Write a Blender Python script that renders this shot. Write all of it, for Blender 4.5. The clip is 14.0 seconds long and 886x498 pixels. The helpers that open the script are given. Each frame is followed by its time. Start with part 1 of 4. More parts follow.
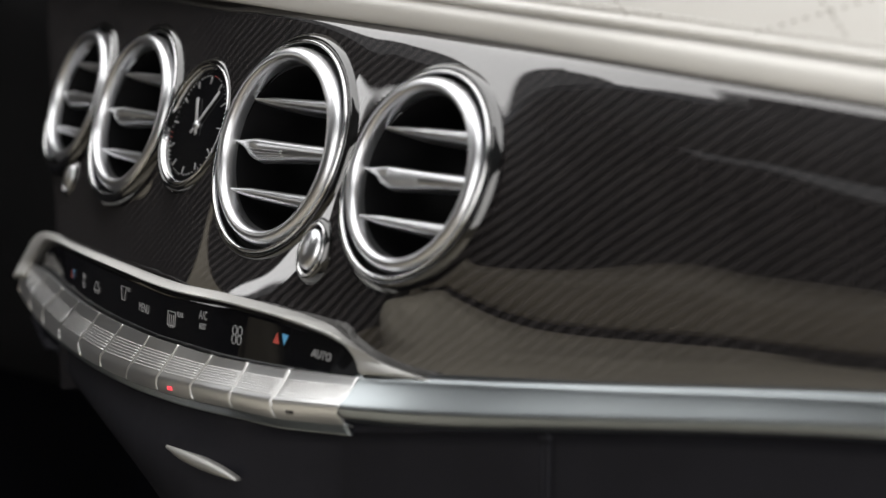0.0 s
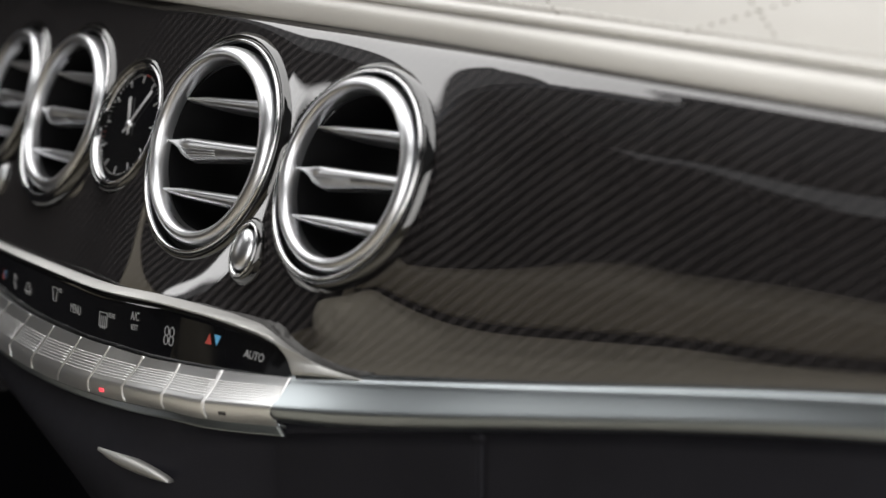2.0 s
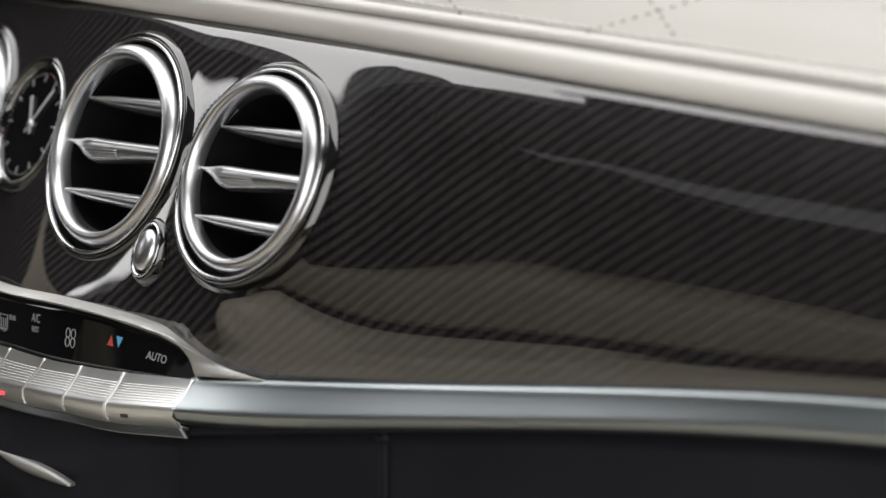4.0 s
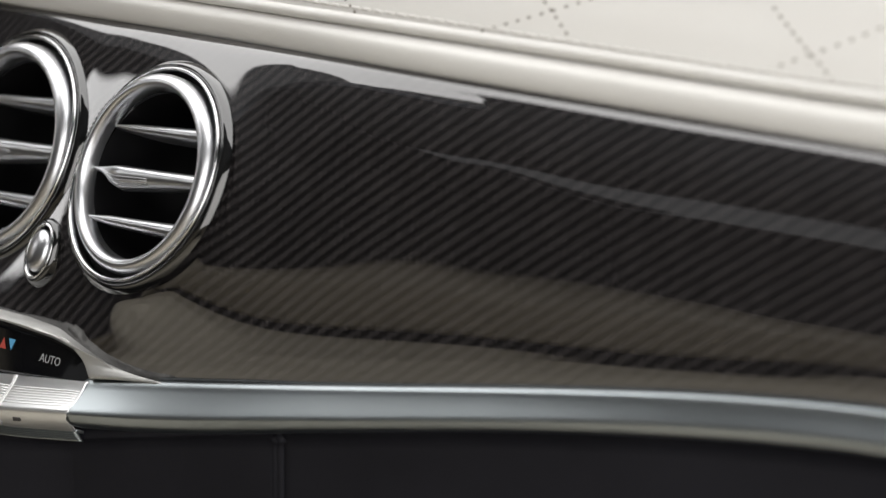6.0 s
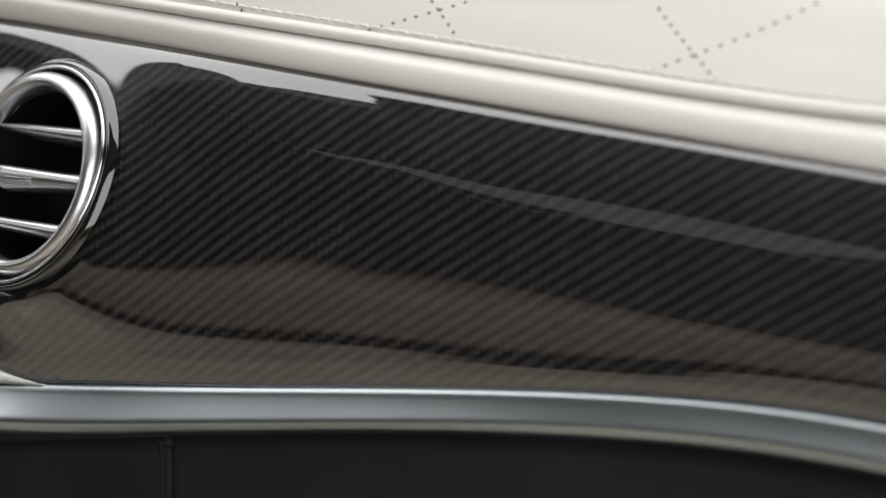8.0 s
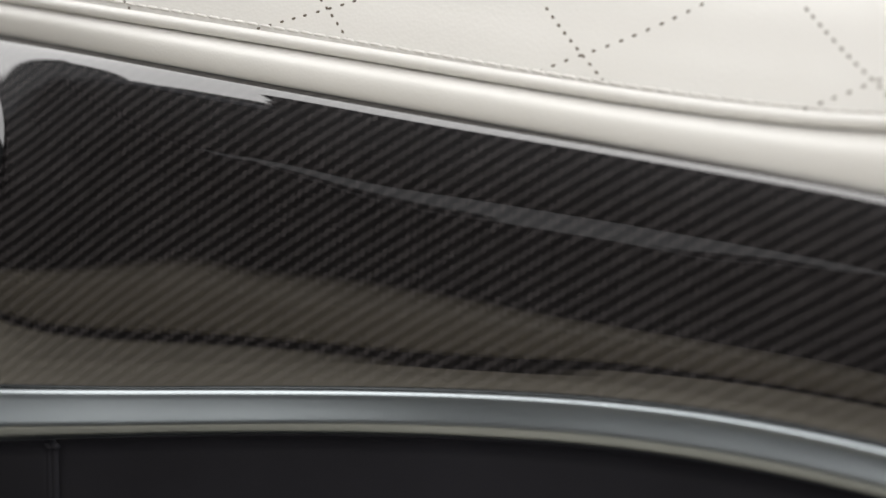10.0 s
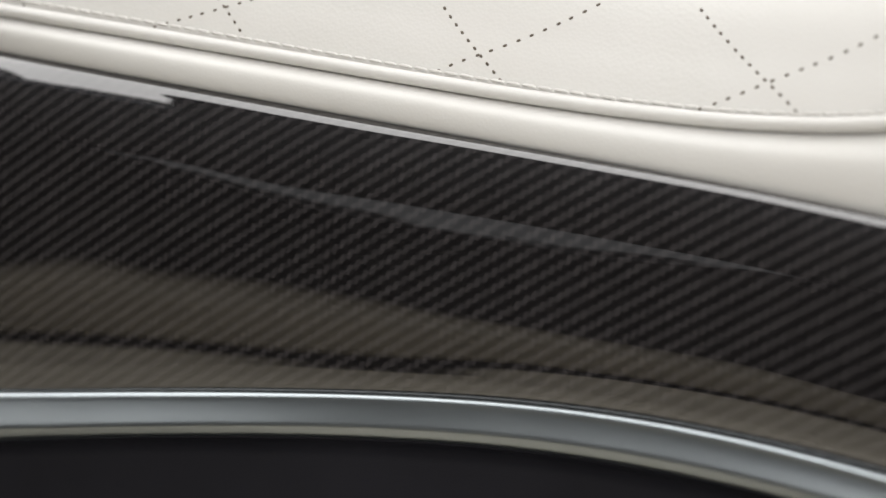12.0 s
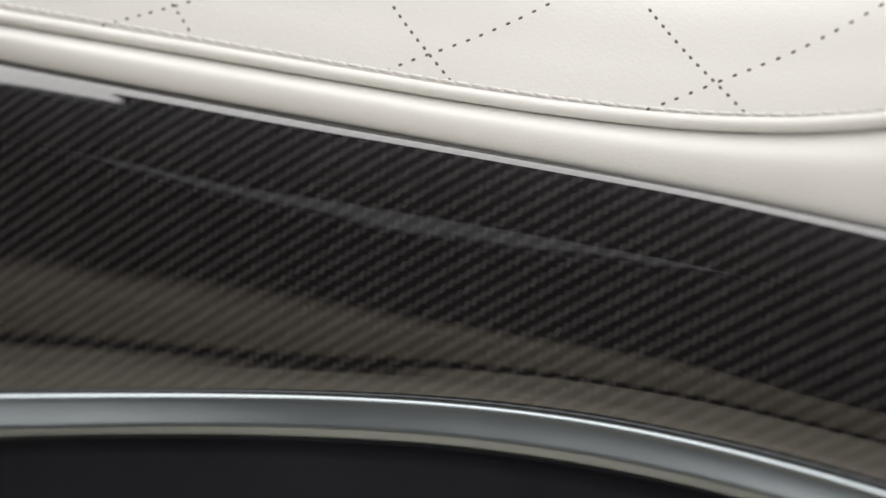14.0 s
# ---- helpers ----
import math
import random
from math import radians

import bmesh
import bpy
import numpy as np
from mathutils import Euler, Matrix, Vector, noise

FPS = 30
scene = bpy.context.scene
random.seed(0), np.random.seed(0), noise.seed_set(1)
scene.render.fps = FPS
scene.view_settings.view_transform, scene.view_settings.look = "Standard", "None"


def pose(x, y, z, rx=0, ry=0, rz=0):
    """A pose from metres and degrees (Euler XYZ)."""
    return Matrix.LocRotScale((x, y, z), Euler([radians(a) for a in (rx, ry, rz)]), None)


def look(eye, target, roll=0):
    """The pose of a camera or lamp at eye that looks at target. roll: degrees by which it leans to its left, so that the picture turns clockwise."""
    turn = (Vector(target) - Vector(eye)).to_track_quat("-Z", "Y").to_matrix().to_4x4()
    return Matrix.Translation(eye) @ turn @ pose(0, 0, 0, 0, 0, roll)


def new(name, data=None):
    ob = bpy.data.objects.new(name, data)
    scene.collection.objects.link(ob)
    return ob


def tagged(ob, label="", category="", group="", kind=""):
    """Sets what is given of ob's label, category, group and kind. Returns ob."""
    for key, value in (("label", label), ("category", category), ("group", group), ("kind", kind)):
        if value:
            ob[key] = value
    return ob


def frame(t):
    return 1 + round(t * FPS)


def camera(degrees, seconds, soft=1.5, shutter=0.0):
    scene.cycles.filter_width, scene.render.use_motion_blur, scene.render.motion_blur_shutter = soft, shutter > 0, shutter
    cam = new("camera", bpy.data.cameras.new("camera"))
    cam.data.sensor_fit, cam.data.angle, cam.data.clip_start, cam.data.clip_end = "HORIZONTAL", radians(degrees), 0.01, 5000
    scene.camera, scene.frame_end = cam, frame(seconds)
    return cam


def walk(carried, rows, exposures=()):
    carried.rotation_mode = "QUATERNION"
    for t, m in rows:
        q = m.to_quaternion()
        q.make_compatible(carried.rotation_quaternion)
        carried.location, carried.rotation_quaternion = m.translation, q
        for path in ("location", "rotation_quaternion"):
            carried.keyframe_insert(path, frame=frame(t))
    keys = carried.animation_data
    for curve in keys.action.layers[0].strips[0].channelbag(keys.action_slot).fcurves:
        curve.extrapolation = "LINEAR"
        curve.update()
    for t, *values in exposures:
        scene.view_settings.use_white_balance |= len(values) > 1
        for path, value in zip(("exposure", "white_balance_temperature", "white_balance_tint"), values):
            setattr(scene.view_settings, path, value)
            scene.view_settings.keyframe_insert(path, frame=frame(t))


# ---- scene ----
cam = camera(29.3, 14.0)
PATH = [
    (0.0, pose(-0.00000, -0.00000, 0.78000, 80.992, 0.069, 41.989)),
    (0.5, pose(0.00029, 0.00051, 0.77998, 80.989, 0.048, 41.724)),
    (1.0, pose(0.00082, 0.00141, 0.77994, 80.985, 0.009, 41.250)),
    (1.5, pose(0.00134, 0.00229, 0.77991, 80.981, -0.029, 40.787)),
    (2.0, pose(0.00215, 0.00364, 0.77986, 80.977, -0.090, 40.073)),
    (2.5, pose(0.00285, 0.00476, 0.77981, 80.974, -0.142, 39.478)),
    (3.0, pose(0.00372, 0.00613, 0.77976, 80.971, -0.208, 38.744)),
    (3.2, pose(0.00406, 0.00665, 0.77974, 80.971, -0.234, 38.463)),
    (5.3, pose(0.00776, 0.01199, 0.77956, 80.975, -0.520, 35.525)),
    (5.5, pose(0.00813, 0.01250, 0.77954, 80.977, -0.549, 35.241)),
    (6.0, pose(0.00921, 0.01394, 0.77949, 80.983, -0.633, 34.428)),
    (6.5, pose(0.01005, 0.01504, 0.77946, 80.988, -0.700, 33.803)),
    (7.0, pose(0.01121, 0.01651, 0.77941, 80.997, -0.792, 32.959)),
    (7.5, pose(0.01223, 0.01776, 0.77937, 81.005, -0.873, 32.234)),
    (8.0, pose(0.01353, 0.01931, 0.77933, 81.018, -0.977, 31.320)),
    (8.2, pose(0.01395, 0.01981, 0.77931, 81.023, -1.011, 31.029)),
    (10.3, pose(0.01874, 0.02507, 0.77917, 81.085, -1.400, 27.824)),
    (10.5, pose(0.01921, 0.02556, 0.77916, 81.093, -1.439, 27.519)),
    (11.0, pose(0.02042, 0.02678, 0.77913, 81.112, -1.538, 26.746)),
    (11.5, pose(0.02135, 0.02771, 0.77911, 81.127, -1.615, 26.154)),
    (12.0, pose(0.02239, 0.02872, 0.77909, 81.146, -1.701, 25.504)),
    (12.5, pose(0.02308, 0.02937, 0.77908, 81.158, -1.758, 25.079)),
    (13.0, pose(0.02381, 0.03006, 0.77906, 81.171, -1.819, 24.628)),
    (13.5, pose(0.02427, 0.03048, 0.77905, 81.180, -1.857, 24.345)),
    (14.0, pose(0.02462, 0.03080, 0.77905, 81.187, -1.886, 24.136)),
]
walk(cam, PATH)
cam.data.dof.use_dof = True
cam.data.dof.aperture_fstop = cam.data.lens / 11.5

# ---- light ----
world = bpy.data.worlds.new("world")
scene.world = world
world.use_nodes = True
wn = world.node_tree
sky = wn.nodes.new("ShaderNodeTexSky")
sky.sky_type = "NISHITA"
sky.sun_disc = False
sky.sun_elevation, sky.sun_rotation = radians(48), radians(25)
sky.air_density, sky.dust_density = 1.0, 4.0
grey = wn.nodes.new("ShaderNodeHueSaturation")
grey.inputs["Saturation"].default_value = 0.06
wn.links.new(sky.outputs[0], grey.inputs["Color"])
wn.links.new(grey.outputs[0], wn.nodes["Background"].inputs[0])
wn.nodes["Background"].inputs[1].default_value = 0.065
# overcast daylight through the windscreen
pane = new("windscreen_light", bpy.data.lights.new("windscreen_light", "AREA"))
pane.data.shape, pane.data.size, pane.data.size_y = "RECTANGLE", 1.25, 1.34
pane.data.energy, pane.data.color = 18.2, (1.0, 0.988, 0.975)
pane.matrix_world = look((-0.54, 0.47, 1.20), (-0.54, 0.24, 0.21))
# added fill lamp beside the passenger seat, standing in for an assumed open door
passenger_fill = new("passenger_fill", bpy.data.lights.new("passenger_fill", "AREA"))
passenger_fill.data.shape, passenger_fill.data.size, passenger_fill.data.size_y = "RECTANGLE", 1.00, 0.60
passenger_fill.data.energy, passenger_fill.data.color = 6.2, (1.0, 0.982, 0.955)
passenger_fill.matrix_world = look((0.19, 0.0, 0.84), (-0.42, 0.36, 0.72))
# added lamp for the driver's side window, sized and placed by its reflection between the vents
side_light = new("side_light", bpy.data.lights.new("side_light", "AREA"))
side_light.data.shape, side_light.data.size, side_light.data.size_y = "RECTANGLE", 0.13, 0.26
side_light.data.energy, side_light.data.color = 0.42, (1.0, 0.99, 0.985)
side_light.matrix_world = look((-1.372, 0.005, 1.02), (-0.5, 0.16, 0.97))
scene.view_settings.exposure = 0.0


# ---- materials ----
class Nodes:
    """A short way to write a material's nodes."""

    def __init__(self, name):
        self.mat = bpy.data.materials.new(name)
        self.mat.use_nodes = True
        self.tree = self.mat.node_tree
        self.bsdf = self.tree.nodes["Principled BSDF"]

    def node(self, kind, **inputs):
        n = self.tree.nodes.new(kind)
        for key, value in inputs.items():
            self.put(n, key.replace("_", " "), value)
        return n

    def put(self, n, key, value):
        socket = n.inputs[int(key)] if key.isdigit() else n.inputs[key]
        if isinstance(value, bpy.types.NodeSocket):
            self.tree.links.new(value, socket)
        else:
            socket.default_value = value

    def math(self, op, a, b=0.0, c=0.0):
        n = self.tree.nodes.new("ShaderNodeMath")
        n.operation = op
        for i, value in enumerate((a, b, c)):
            self.put(n, str(i), value)
        return n.outputs[0]

    def set(self, **inputs):
        for key, value in inputs.items():
            self.put(self.bsdf, key.replace("_", " "), value)

    def noise(self, scale, detail=4.0, rough=0.55, vector=None):
        n = self.node("ShaderNodeTexNoise", Scale=scale, Detail=detail, Roughness=rough)
        if vector is None:
            vector = self.node("ShaderNodeTexCoord").outputs["Object"]
        self.put(n, "Vector", vector)
        return n.outputs["Fac"]

    def ramp(self, fac, a, b, lo=0.3, hi=0.7):
        n = self.node("ShaderNodeValToRGB", Fac=fac)
        n.color_ramp.elements[0].position, n.color_ramp.elements[1].position = lo, hi
        n.color_ramp.elements[0].color, n.color_ramp.elements[1].color = (*a, 1), (*b, 1)
        return n.outputs["Color"]

    def bump(self, height, strength, distance):
        n = self.node("ShaderNodeBump", Height=height, Strength=strength, Distance=distance)
        self.set(Normal=n.outputs["Normal"])
        return n.outputs["Normal"]


def plain(name, a, b, scale, rough, rough_spread=0.08, metal=0.0, bump=0.0, bump_scale=900.0, distance=0.0004, coat=0.0):
    """A surface of one stuff: colour drifting between a and b, gloss that varies, and a fine relief."""
    m = Nodes(name)
    big = m.noise(scale)
    m.set(Base_Color=m.ramp(big, a, b), Metallic=metal)
    m.set(Roughness=m.math("MULTIPLY_ADD", m.noise(scale * 7), rough_spread, rough - rough_spread / 2))
    if not metal and rough > 0.5:
        m.put(m.bsdf, "Specular IOR Level", 0.16)
    if bump:
        m.bump(m.noise(bump_scale, 3), bump, distance)
    if coat:
        m.set(Coat_Weight=coat, Coat_Roughness=0.03)
    return m.mat


def carbon_material():
    """Two-by-two twill under clear lacquer; the upright tows lean. Their caught light is painted in: upright tows
    paler, level ones darker.
    """
    m = Nodes("carbon_twill_lacquered")
    uv = m.node("ShaderNodeUVMap").outputs[0]
    sep = m.node("ShaderNodeSeparateXYZ", Vector=uv)
    # the cloth lies a little askew and its tows wander
    sway = m.math("MULTIPLY_ADD", m.noise(14.0, 2.0), 0.0016, -0.0008)
    lean = m.math("MULTIPLY_ADD", sep.outputs[1], -0.42, sway)
    u = m.math("DIVIDE", m.math("ADD", sep.outputs[0], lean), 0.00188)
    v = m.math("DIVIDE", m.math("ADD", sep.outputs[1], m.math("MULTIPLY_ADD", sep.outputs[0], -0.11, sway)), 0.00154)
    i, j = m.math("FLOOR", u), m.math("FLOOR", v)
    fu, fv = m.math("FRACT", u), m.math("FRACT", v)
    # every upright tow goes over two and under two, one step later than its neighbour
    run = m.math("FLOORED_MODULO", m.math("SUBTRACT", v, i), 4.0)
    over = m.math("LESS_THAN", run, 2.0)
    under = m.math("SUBTRACT", 1.0, over)
    warp_ends = m.math("SINE", m.math("MULTIPLY", run, math.pi / 2.0))
    warp_side = m.math("SINE", m.math("MULTIPLY", fu, math.pi))
    weft_ends = m.math("SINE", m.math("MULTIPLY", m.math("FLOORED_MODULO", m.math("SUBTRACT", u, j), 4.0), math.pi / 2.0))
    weft_side = m.math("SINE", m.math("MULTIPLY", fv, math.pi))
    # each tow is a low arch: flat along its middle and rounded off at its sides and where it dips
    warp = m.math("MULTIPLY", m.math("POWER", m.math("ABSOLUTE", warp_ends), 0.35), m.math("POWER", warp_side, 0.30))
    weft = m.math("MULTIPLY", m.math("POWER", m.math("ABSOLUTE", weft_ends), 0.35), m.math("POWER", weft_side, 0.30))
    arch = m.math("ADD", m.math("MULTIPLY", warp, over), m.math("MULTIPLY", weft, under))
    tow = m.node("ShaderNodeTexWhiteNoise", Vector=m.node("ShaderNodeCombineXYZ", X=i, Y=m.math("FLOOR", m.math("DIVIDE", m.math("SUBTRACT", v, i), 4.0))).outputs[0]).outputs["Value"]
    along = m.node("ShaderNodeCombineXYZ", X=m.math("MULTIPLY", u, 9.0), Y=m.math("MULTIPLY", v, 0.8)).outputs[0]
    fibre = m.noise(1.0, 2.0, 0.6, along)
    cloud = m.noise(22.0, 3.0)
    # sheen put into the colour: upright tows lighter, tow sides and dips darker
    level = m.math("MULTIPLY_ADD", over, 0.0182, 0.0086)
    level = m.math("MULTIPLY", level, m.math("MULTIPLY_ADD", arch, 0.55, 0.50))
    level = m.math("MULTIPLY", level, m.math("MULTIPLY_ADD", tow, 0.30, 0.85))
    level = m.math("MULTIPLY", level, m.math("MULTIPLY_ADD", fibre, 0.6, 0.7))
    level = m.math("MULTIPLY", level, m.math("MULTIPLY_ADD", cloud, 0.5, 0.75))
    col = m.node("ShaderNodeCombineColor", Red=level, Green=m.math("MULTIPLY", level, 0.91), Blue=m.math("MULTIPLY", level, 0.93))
    m.set(Base_Color=col.outputs[0], Roughness=0.42, Coat_Weight=1.0, Coat_Roughness=0.03, Coat_IOR=1.95)
    m.put(m.bsdf, "Specular IOR Level", 0.04)
    m.bump(arch, 0.12, 0.0002)
    return m.mat


def leather_material(name, a, b, rough=0.5):
    m = Nodes(name)
    m.set(Base_Color=m.ramp(m.noise(9.0), a, b))
    m.set(Roughness=m.math("MULTIPLY_ADD", m.noise(60.0), 0.12, rough - 0.06))
    cell = m.node("ShaderNodeTexVoronoi", Scale=900.0)
    m.put(cell, "Vector", m.node("ShaderNodeTexCoord").outputs["Object"])
    height = m.math("ADD", cell.outputs["Distance"], m.math("MULTIPLY", m.noise(160.0), 0.6))
    m.bump(height, 0.12, 0.0004)
    return m.mat


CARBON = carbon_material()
CREAM = leather_material("cream_nappa_leather", (0.540, 0.526, 0.500), (0.573, 0.562, 0.541))
SEAT = leather_material("beige_seat_leather", (0.54, 0.49, 0.40), (0.62, 0.57, 0.47))
# darker copy of the seat leather: dimmer light on the backrest, put into colour
SEAT_BACK = leather_material("shaded_taupe_leather", (0.25, 0.222, 0.168), (0.30, 0.267, 0.205))
POLISHED = plain("polished_chrome", (0.55, 0.55, 0.56), (0.61, 0.61, 0.61), 30, 0.10, 0.02, 1.0)
SATIN = plain("satin_silver", (0.53, 0.535, 0.55), (0.57, 0.575, 0.59), 12, 0.30, 0.02, 1.0)
BRUSHED = plain("matt_silver_trim", (0.325, 0.355, 0.37), (0.365, 0.395, 0.41), 9, 0.34, 0.02, 1.0)
FRAME = plain("satin_frame_metal", (0.46, 0.457, 0.443), (0.51, 0.505, 0.49), 40, 0.58, 0.06, 1.0)
SWITCH = plain("satin_switch_metal", (0.76, 0.765, 0.77), (0.81, 0.815, 0.82), 12, 0.40, 0.02, 1.0)
# paler copy of the switch metal: highlights on edges and ribs, put into colour
EDGE_METAL = plain("lit_edge_metal", (0.86, 0.86, 0.86), (0.90, 0.90, 0.90), 60, 0.5, 0.06, 1.0)
LACQUER = plain("black_piano_lacquer", (0.004, 0.004, 0.004), (0.007, 0.007, 0.007), 20, 0.05, 0.03, 0, 0, coat=1.0)
GLASS_BLACK = plain("black_display_glass", (0.003, 0.003, 0.004), (0.006, 0.006, 0.006), 20, 0.04, 0.03)
BLACK = plain("black_soft_plastic", (0.0100, 0.0100, 0.0132), (0.0135, 0.0135, 0.0175), 25, 0.60, 0.15, 0, 0.25, 1400, 0.0003)
VOID = plain("black_duct_plastic", (0.004, 0.004, 0.004), (0.007, 0.007, 0.007), 20, 0.7, 0.1)
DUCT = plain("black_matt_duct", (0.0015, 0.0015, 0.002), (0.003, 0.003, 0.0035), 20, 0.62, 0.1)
RUBBER = plain("dark_grey_seal", (0.035, 0.033, 0.032), (0.055, 0.052, 0.05), 50, 0.55, 0.1)
INK = plain("pale_grey_print", (0.26, 0.26, 0.265), (0.32, 0.32, 0.325), 300, 0.5)
INK_RED = plain("red_print", (0.35, 0.05, 0.04), (0.42, 0.07, 0.05), 300, 0.5)
INK_BLUE = plain("blue_print", (0.08, 0.28, 0.48), (0.1, 0.33, 0.55), 300, 0.5)
HOLE = plain("dark_perforation", (0.10, 0.085, 0.07), (0.15, 0.125, 0.10), 300, 0.8)
THREAD = plain("cream_thread", (0.55, 0.535, 0.508), (0.60, 0.585, 0.56), 500, 0.7)
HEADLINER = plain("grey_headliner_cloth", (0.055, 0.06, 0.066), (0.07, 0.075, 0.083), 12, 0.9, 0.05, 0, 0.3, 900)
CLOTH = plain("black_lining_cloth", (0.0025, 0.0025, 0.003), (0.004, 0.004, 0.0045), 12, 0.95, 0.05, 0, 0.3, 900)
CARPET = plain("black_carpet", (0.008, 0.008, 0.009), (0.014, 0.014, 0.015), 12, 0.95, 0.05, 0, 0.5, 500)
LED = Nodes("red_indicator")
LED.set(Base_Color=(0.6, 0.02, 0.03, 1), Emission_Color=(1.0, 0.06, 0.08, 1), Emission_Strength=1.6)
LED = LED.mat


# ---- building helpers ----
def spline(points, u):
    """The point at u of a smooth curve through the points, which it meets at u = 0, 1, 2 ..."""
    n = len(points) - 1
    k = min(max(int(math.floor(u)), 0), n - 1)
    t = u - k
    p1, p2 = Vector(points[k]), Vector(points[k + 1])
    p0 = Vector(points[k - 1]) if k > 0 else p1 * 2 - p2
    p3 = Vector(points[k + 2]) if k + 2 <= n else p2 * 2 - p1
    return 0.5 * (2 * p1 + (p2 - p0) * t + (2 * p0 - 5 * p1 + 4 * p2 - p3) * t * t + (3 * p1 - p0 - 3 * p2 + p3) * t ** 3)


def link(name, bm, material, parent=None, label="", smooth=True, flat_angle=None):
    mesh = bpy.data.meshes.new(name)
    bm.normal_update()
    bm.to_mesh(mesh)
    bm.free()
    mesh.materials.append(material)
    if smooth:
        mesh.shade_smooth()
        if flat_angle:
            mesh.set_sharp_from_angle(angle=radians(flat_angle))
    ob = new(name, mesh)
    if parent is not None:
        ob.parent = parent
    if label:
        tagged(ob, label=label)
    return ob


def part(name, bm, material, parent, label="", flat_angle=None):
    """One mesh object under a thing or under a part."""
    return link(name, bm, material, parent, label, True, flat_angle)


def grid_mesh(grid, closed_v=False, uvs=None):
    """A bmesh from rows of points."""
    bm = bmesh.new()
    rows = [[bm.verts.new(p) for p in row] for row in grid]
    layer = bm.loops.layers.uv.new("UVMap") if uvs else None
    for a in range(len(rows) - 1):
        m = len(rows[a])
        for b in range(m if closed_v else m - 1):
            c = (b + 1) % m
            f = bm.faces.new((rows[a][b], rows[a + 1][b], rows[a + 1][c], rows[a][c]))
            if layer:
                for loop, (i, j) in zip(f.loops, ((a, b), (a + 1, b), (a + 1, c), (a, c))):
                    loop[layer].uv = uvs[i][j]
    return bm


def loft(curves, u0, u1, nu, nv):
    """Rows of points over a smooth sheet through the curves: nu steps along, nv from the first curve to the last."""
    grid = []
    for a in range(nu + 1):
        u = u0 + (u1 - u0) * a / nu
        cross = [spline(c, u) for c in curves]
        grid.append([spline(cross, (len(curves) - 1) * b / nv) for b in range(nv + 1)])
    return grid


def thicken(ob, depth, offset=-1.0):
    mod = ob.modifiers.new("thickness", "SOLIDIFY")
    mod.thickness, mod.offset = depth, offset
    return ob


def lathe(profile, steps=72):
    """A body turned about z from (radius, height) pairs."""
    grid = [[Vector((r * math.cos(2 * math.pi * a / steps), r * math.sin(2 * math.pi * a / steps), z)) for a in range(steps)] for r, z in profile]
    return grid_mesh(grid, True)


def tube(points, radius, sides=8, closed=False):
    """A round bar along the points; radius may be a number or one for each point."""
    grid = []
    n = len(points)
    for k, p in enumerate(points):
        d = (points[min(k + 1, n - 1)] - points[max(k - 1, 0)]).normalized()
        side = d.cross(Vector((0, 0, 1)))
        side = side.normalized() if side.length > 1e-6 else Vector((1, 0, 0))
        up = side.cross(d)
        r = radius[k] if isinstance(radius, (list, tuple)) else radius
        grid.append([p + side * (r * math.cos(2 * math.pi * s / sides)) + up * (r * math.sin(2 * math.pi * s / sides)) for s in range(sides)])
    bm = grid_mesh(grid, True)
    bm.verts.ensure_lookup_table()
    for ring in (range(sides), range((n - 1) * sides, n * sides)):
        bm.faces.new([bm.verts[i] for i in ring])
    bmesh.ops.recalc_face_normals(bm, faces=bm.faces)
    return bm


def box(size, centre=(0, 0, 0), bevel=0.0, segments=2):
    bm = bmesh.new()
    bmesh.ops.create_cube(bm, size=1.0, matrix=Matrix.Translation(centre) @ Matrix.Diagonal((*size, 1)))
    if bevel:
        bmesh.ops.bevel(bm, geom=bm.edges[:], offset=bevel, segments=segments, affect="EDGES", profile=0.5)
    return bm


def empty(name, m, label, category, group="", kind=""):
    ob = new(name)
    ob.matrix_world = m
    ob.empty_display_size = 0.02
    return tagged(ob, label, category, group, kind)


def facing(place, normal):
    """A pose at place whose z is the normal and whose x lies level, to the right of one who looks at it."""
    n = Vector(normal).normalized()
    x = Vector((0, 0, 1)).cross(n).normalized()
    y = n.cross(x)
    m = Matrix((x, y, n)).transposed().to_4x4()
    m.translation = Vector(place)
    return m


# ---- lines of the dashboard, each from the driver's side to the passenger's door ----
LIP = [(-1.1825, 0.6287, 0.8153), (-1.0181, 0.6362, 0.7967), (-0.9015, 0.6196, 0.7870), (-0.7776, 0.5860, 0.7791), (-0.6681, 0.5508, 0.7731),
    (-0.5882, 0.5296, 0.7682), (-0.5275, 0.5183, 0.7639), (-0.4762, 0.5107, 0.7601), (-0.4228, 0.5044, 0.7557), (-0.3562, 0.4926, 0.7507),
    (-0.3046, 0.4920, 0.7456), (-0.2593, 0.4941, 0.7408), (-0.2169, 0.4956, 0.7364), (-0.1768, 0.4961, 0.7323), (-0.1387, 0.4948, 0.7286),
    (-0.1020, 0.4906, 0.7252), (-0.0666, 0.4832, 0.7222), (-0.0328, 0.4731, 0.7195), (0.0068, 0.4583, 0.7165)]
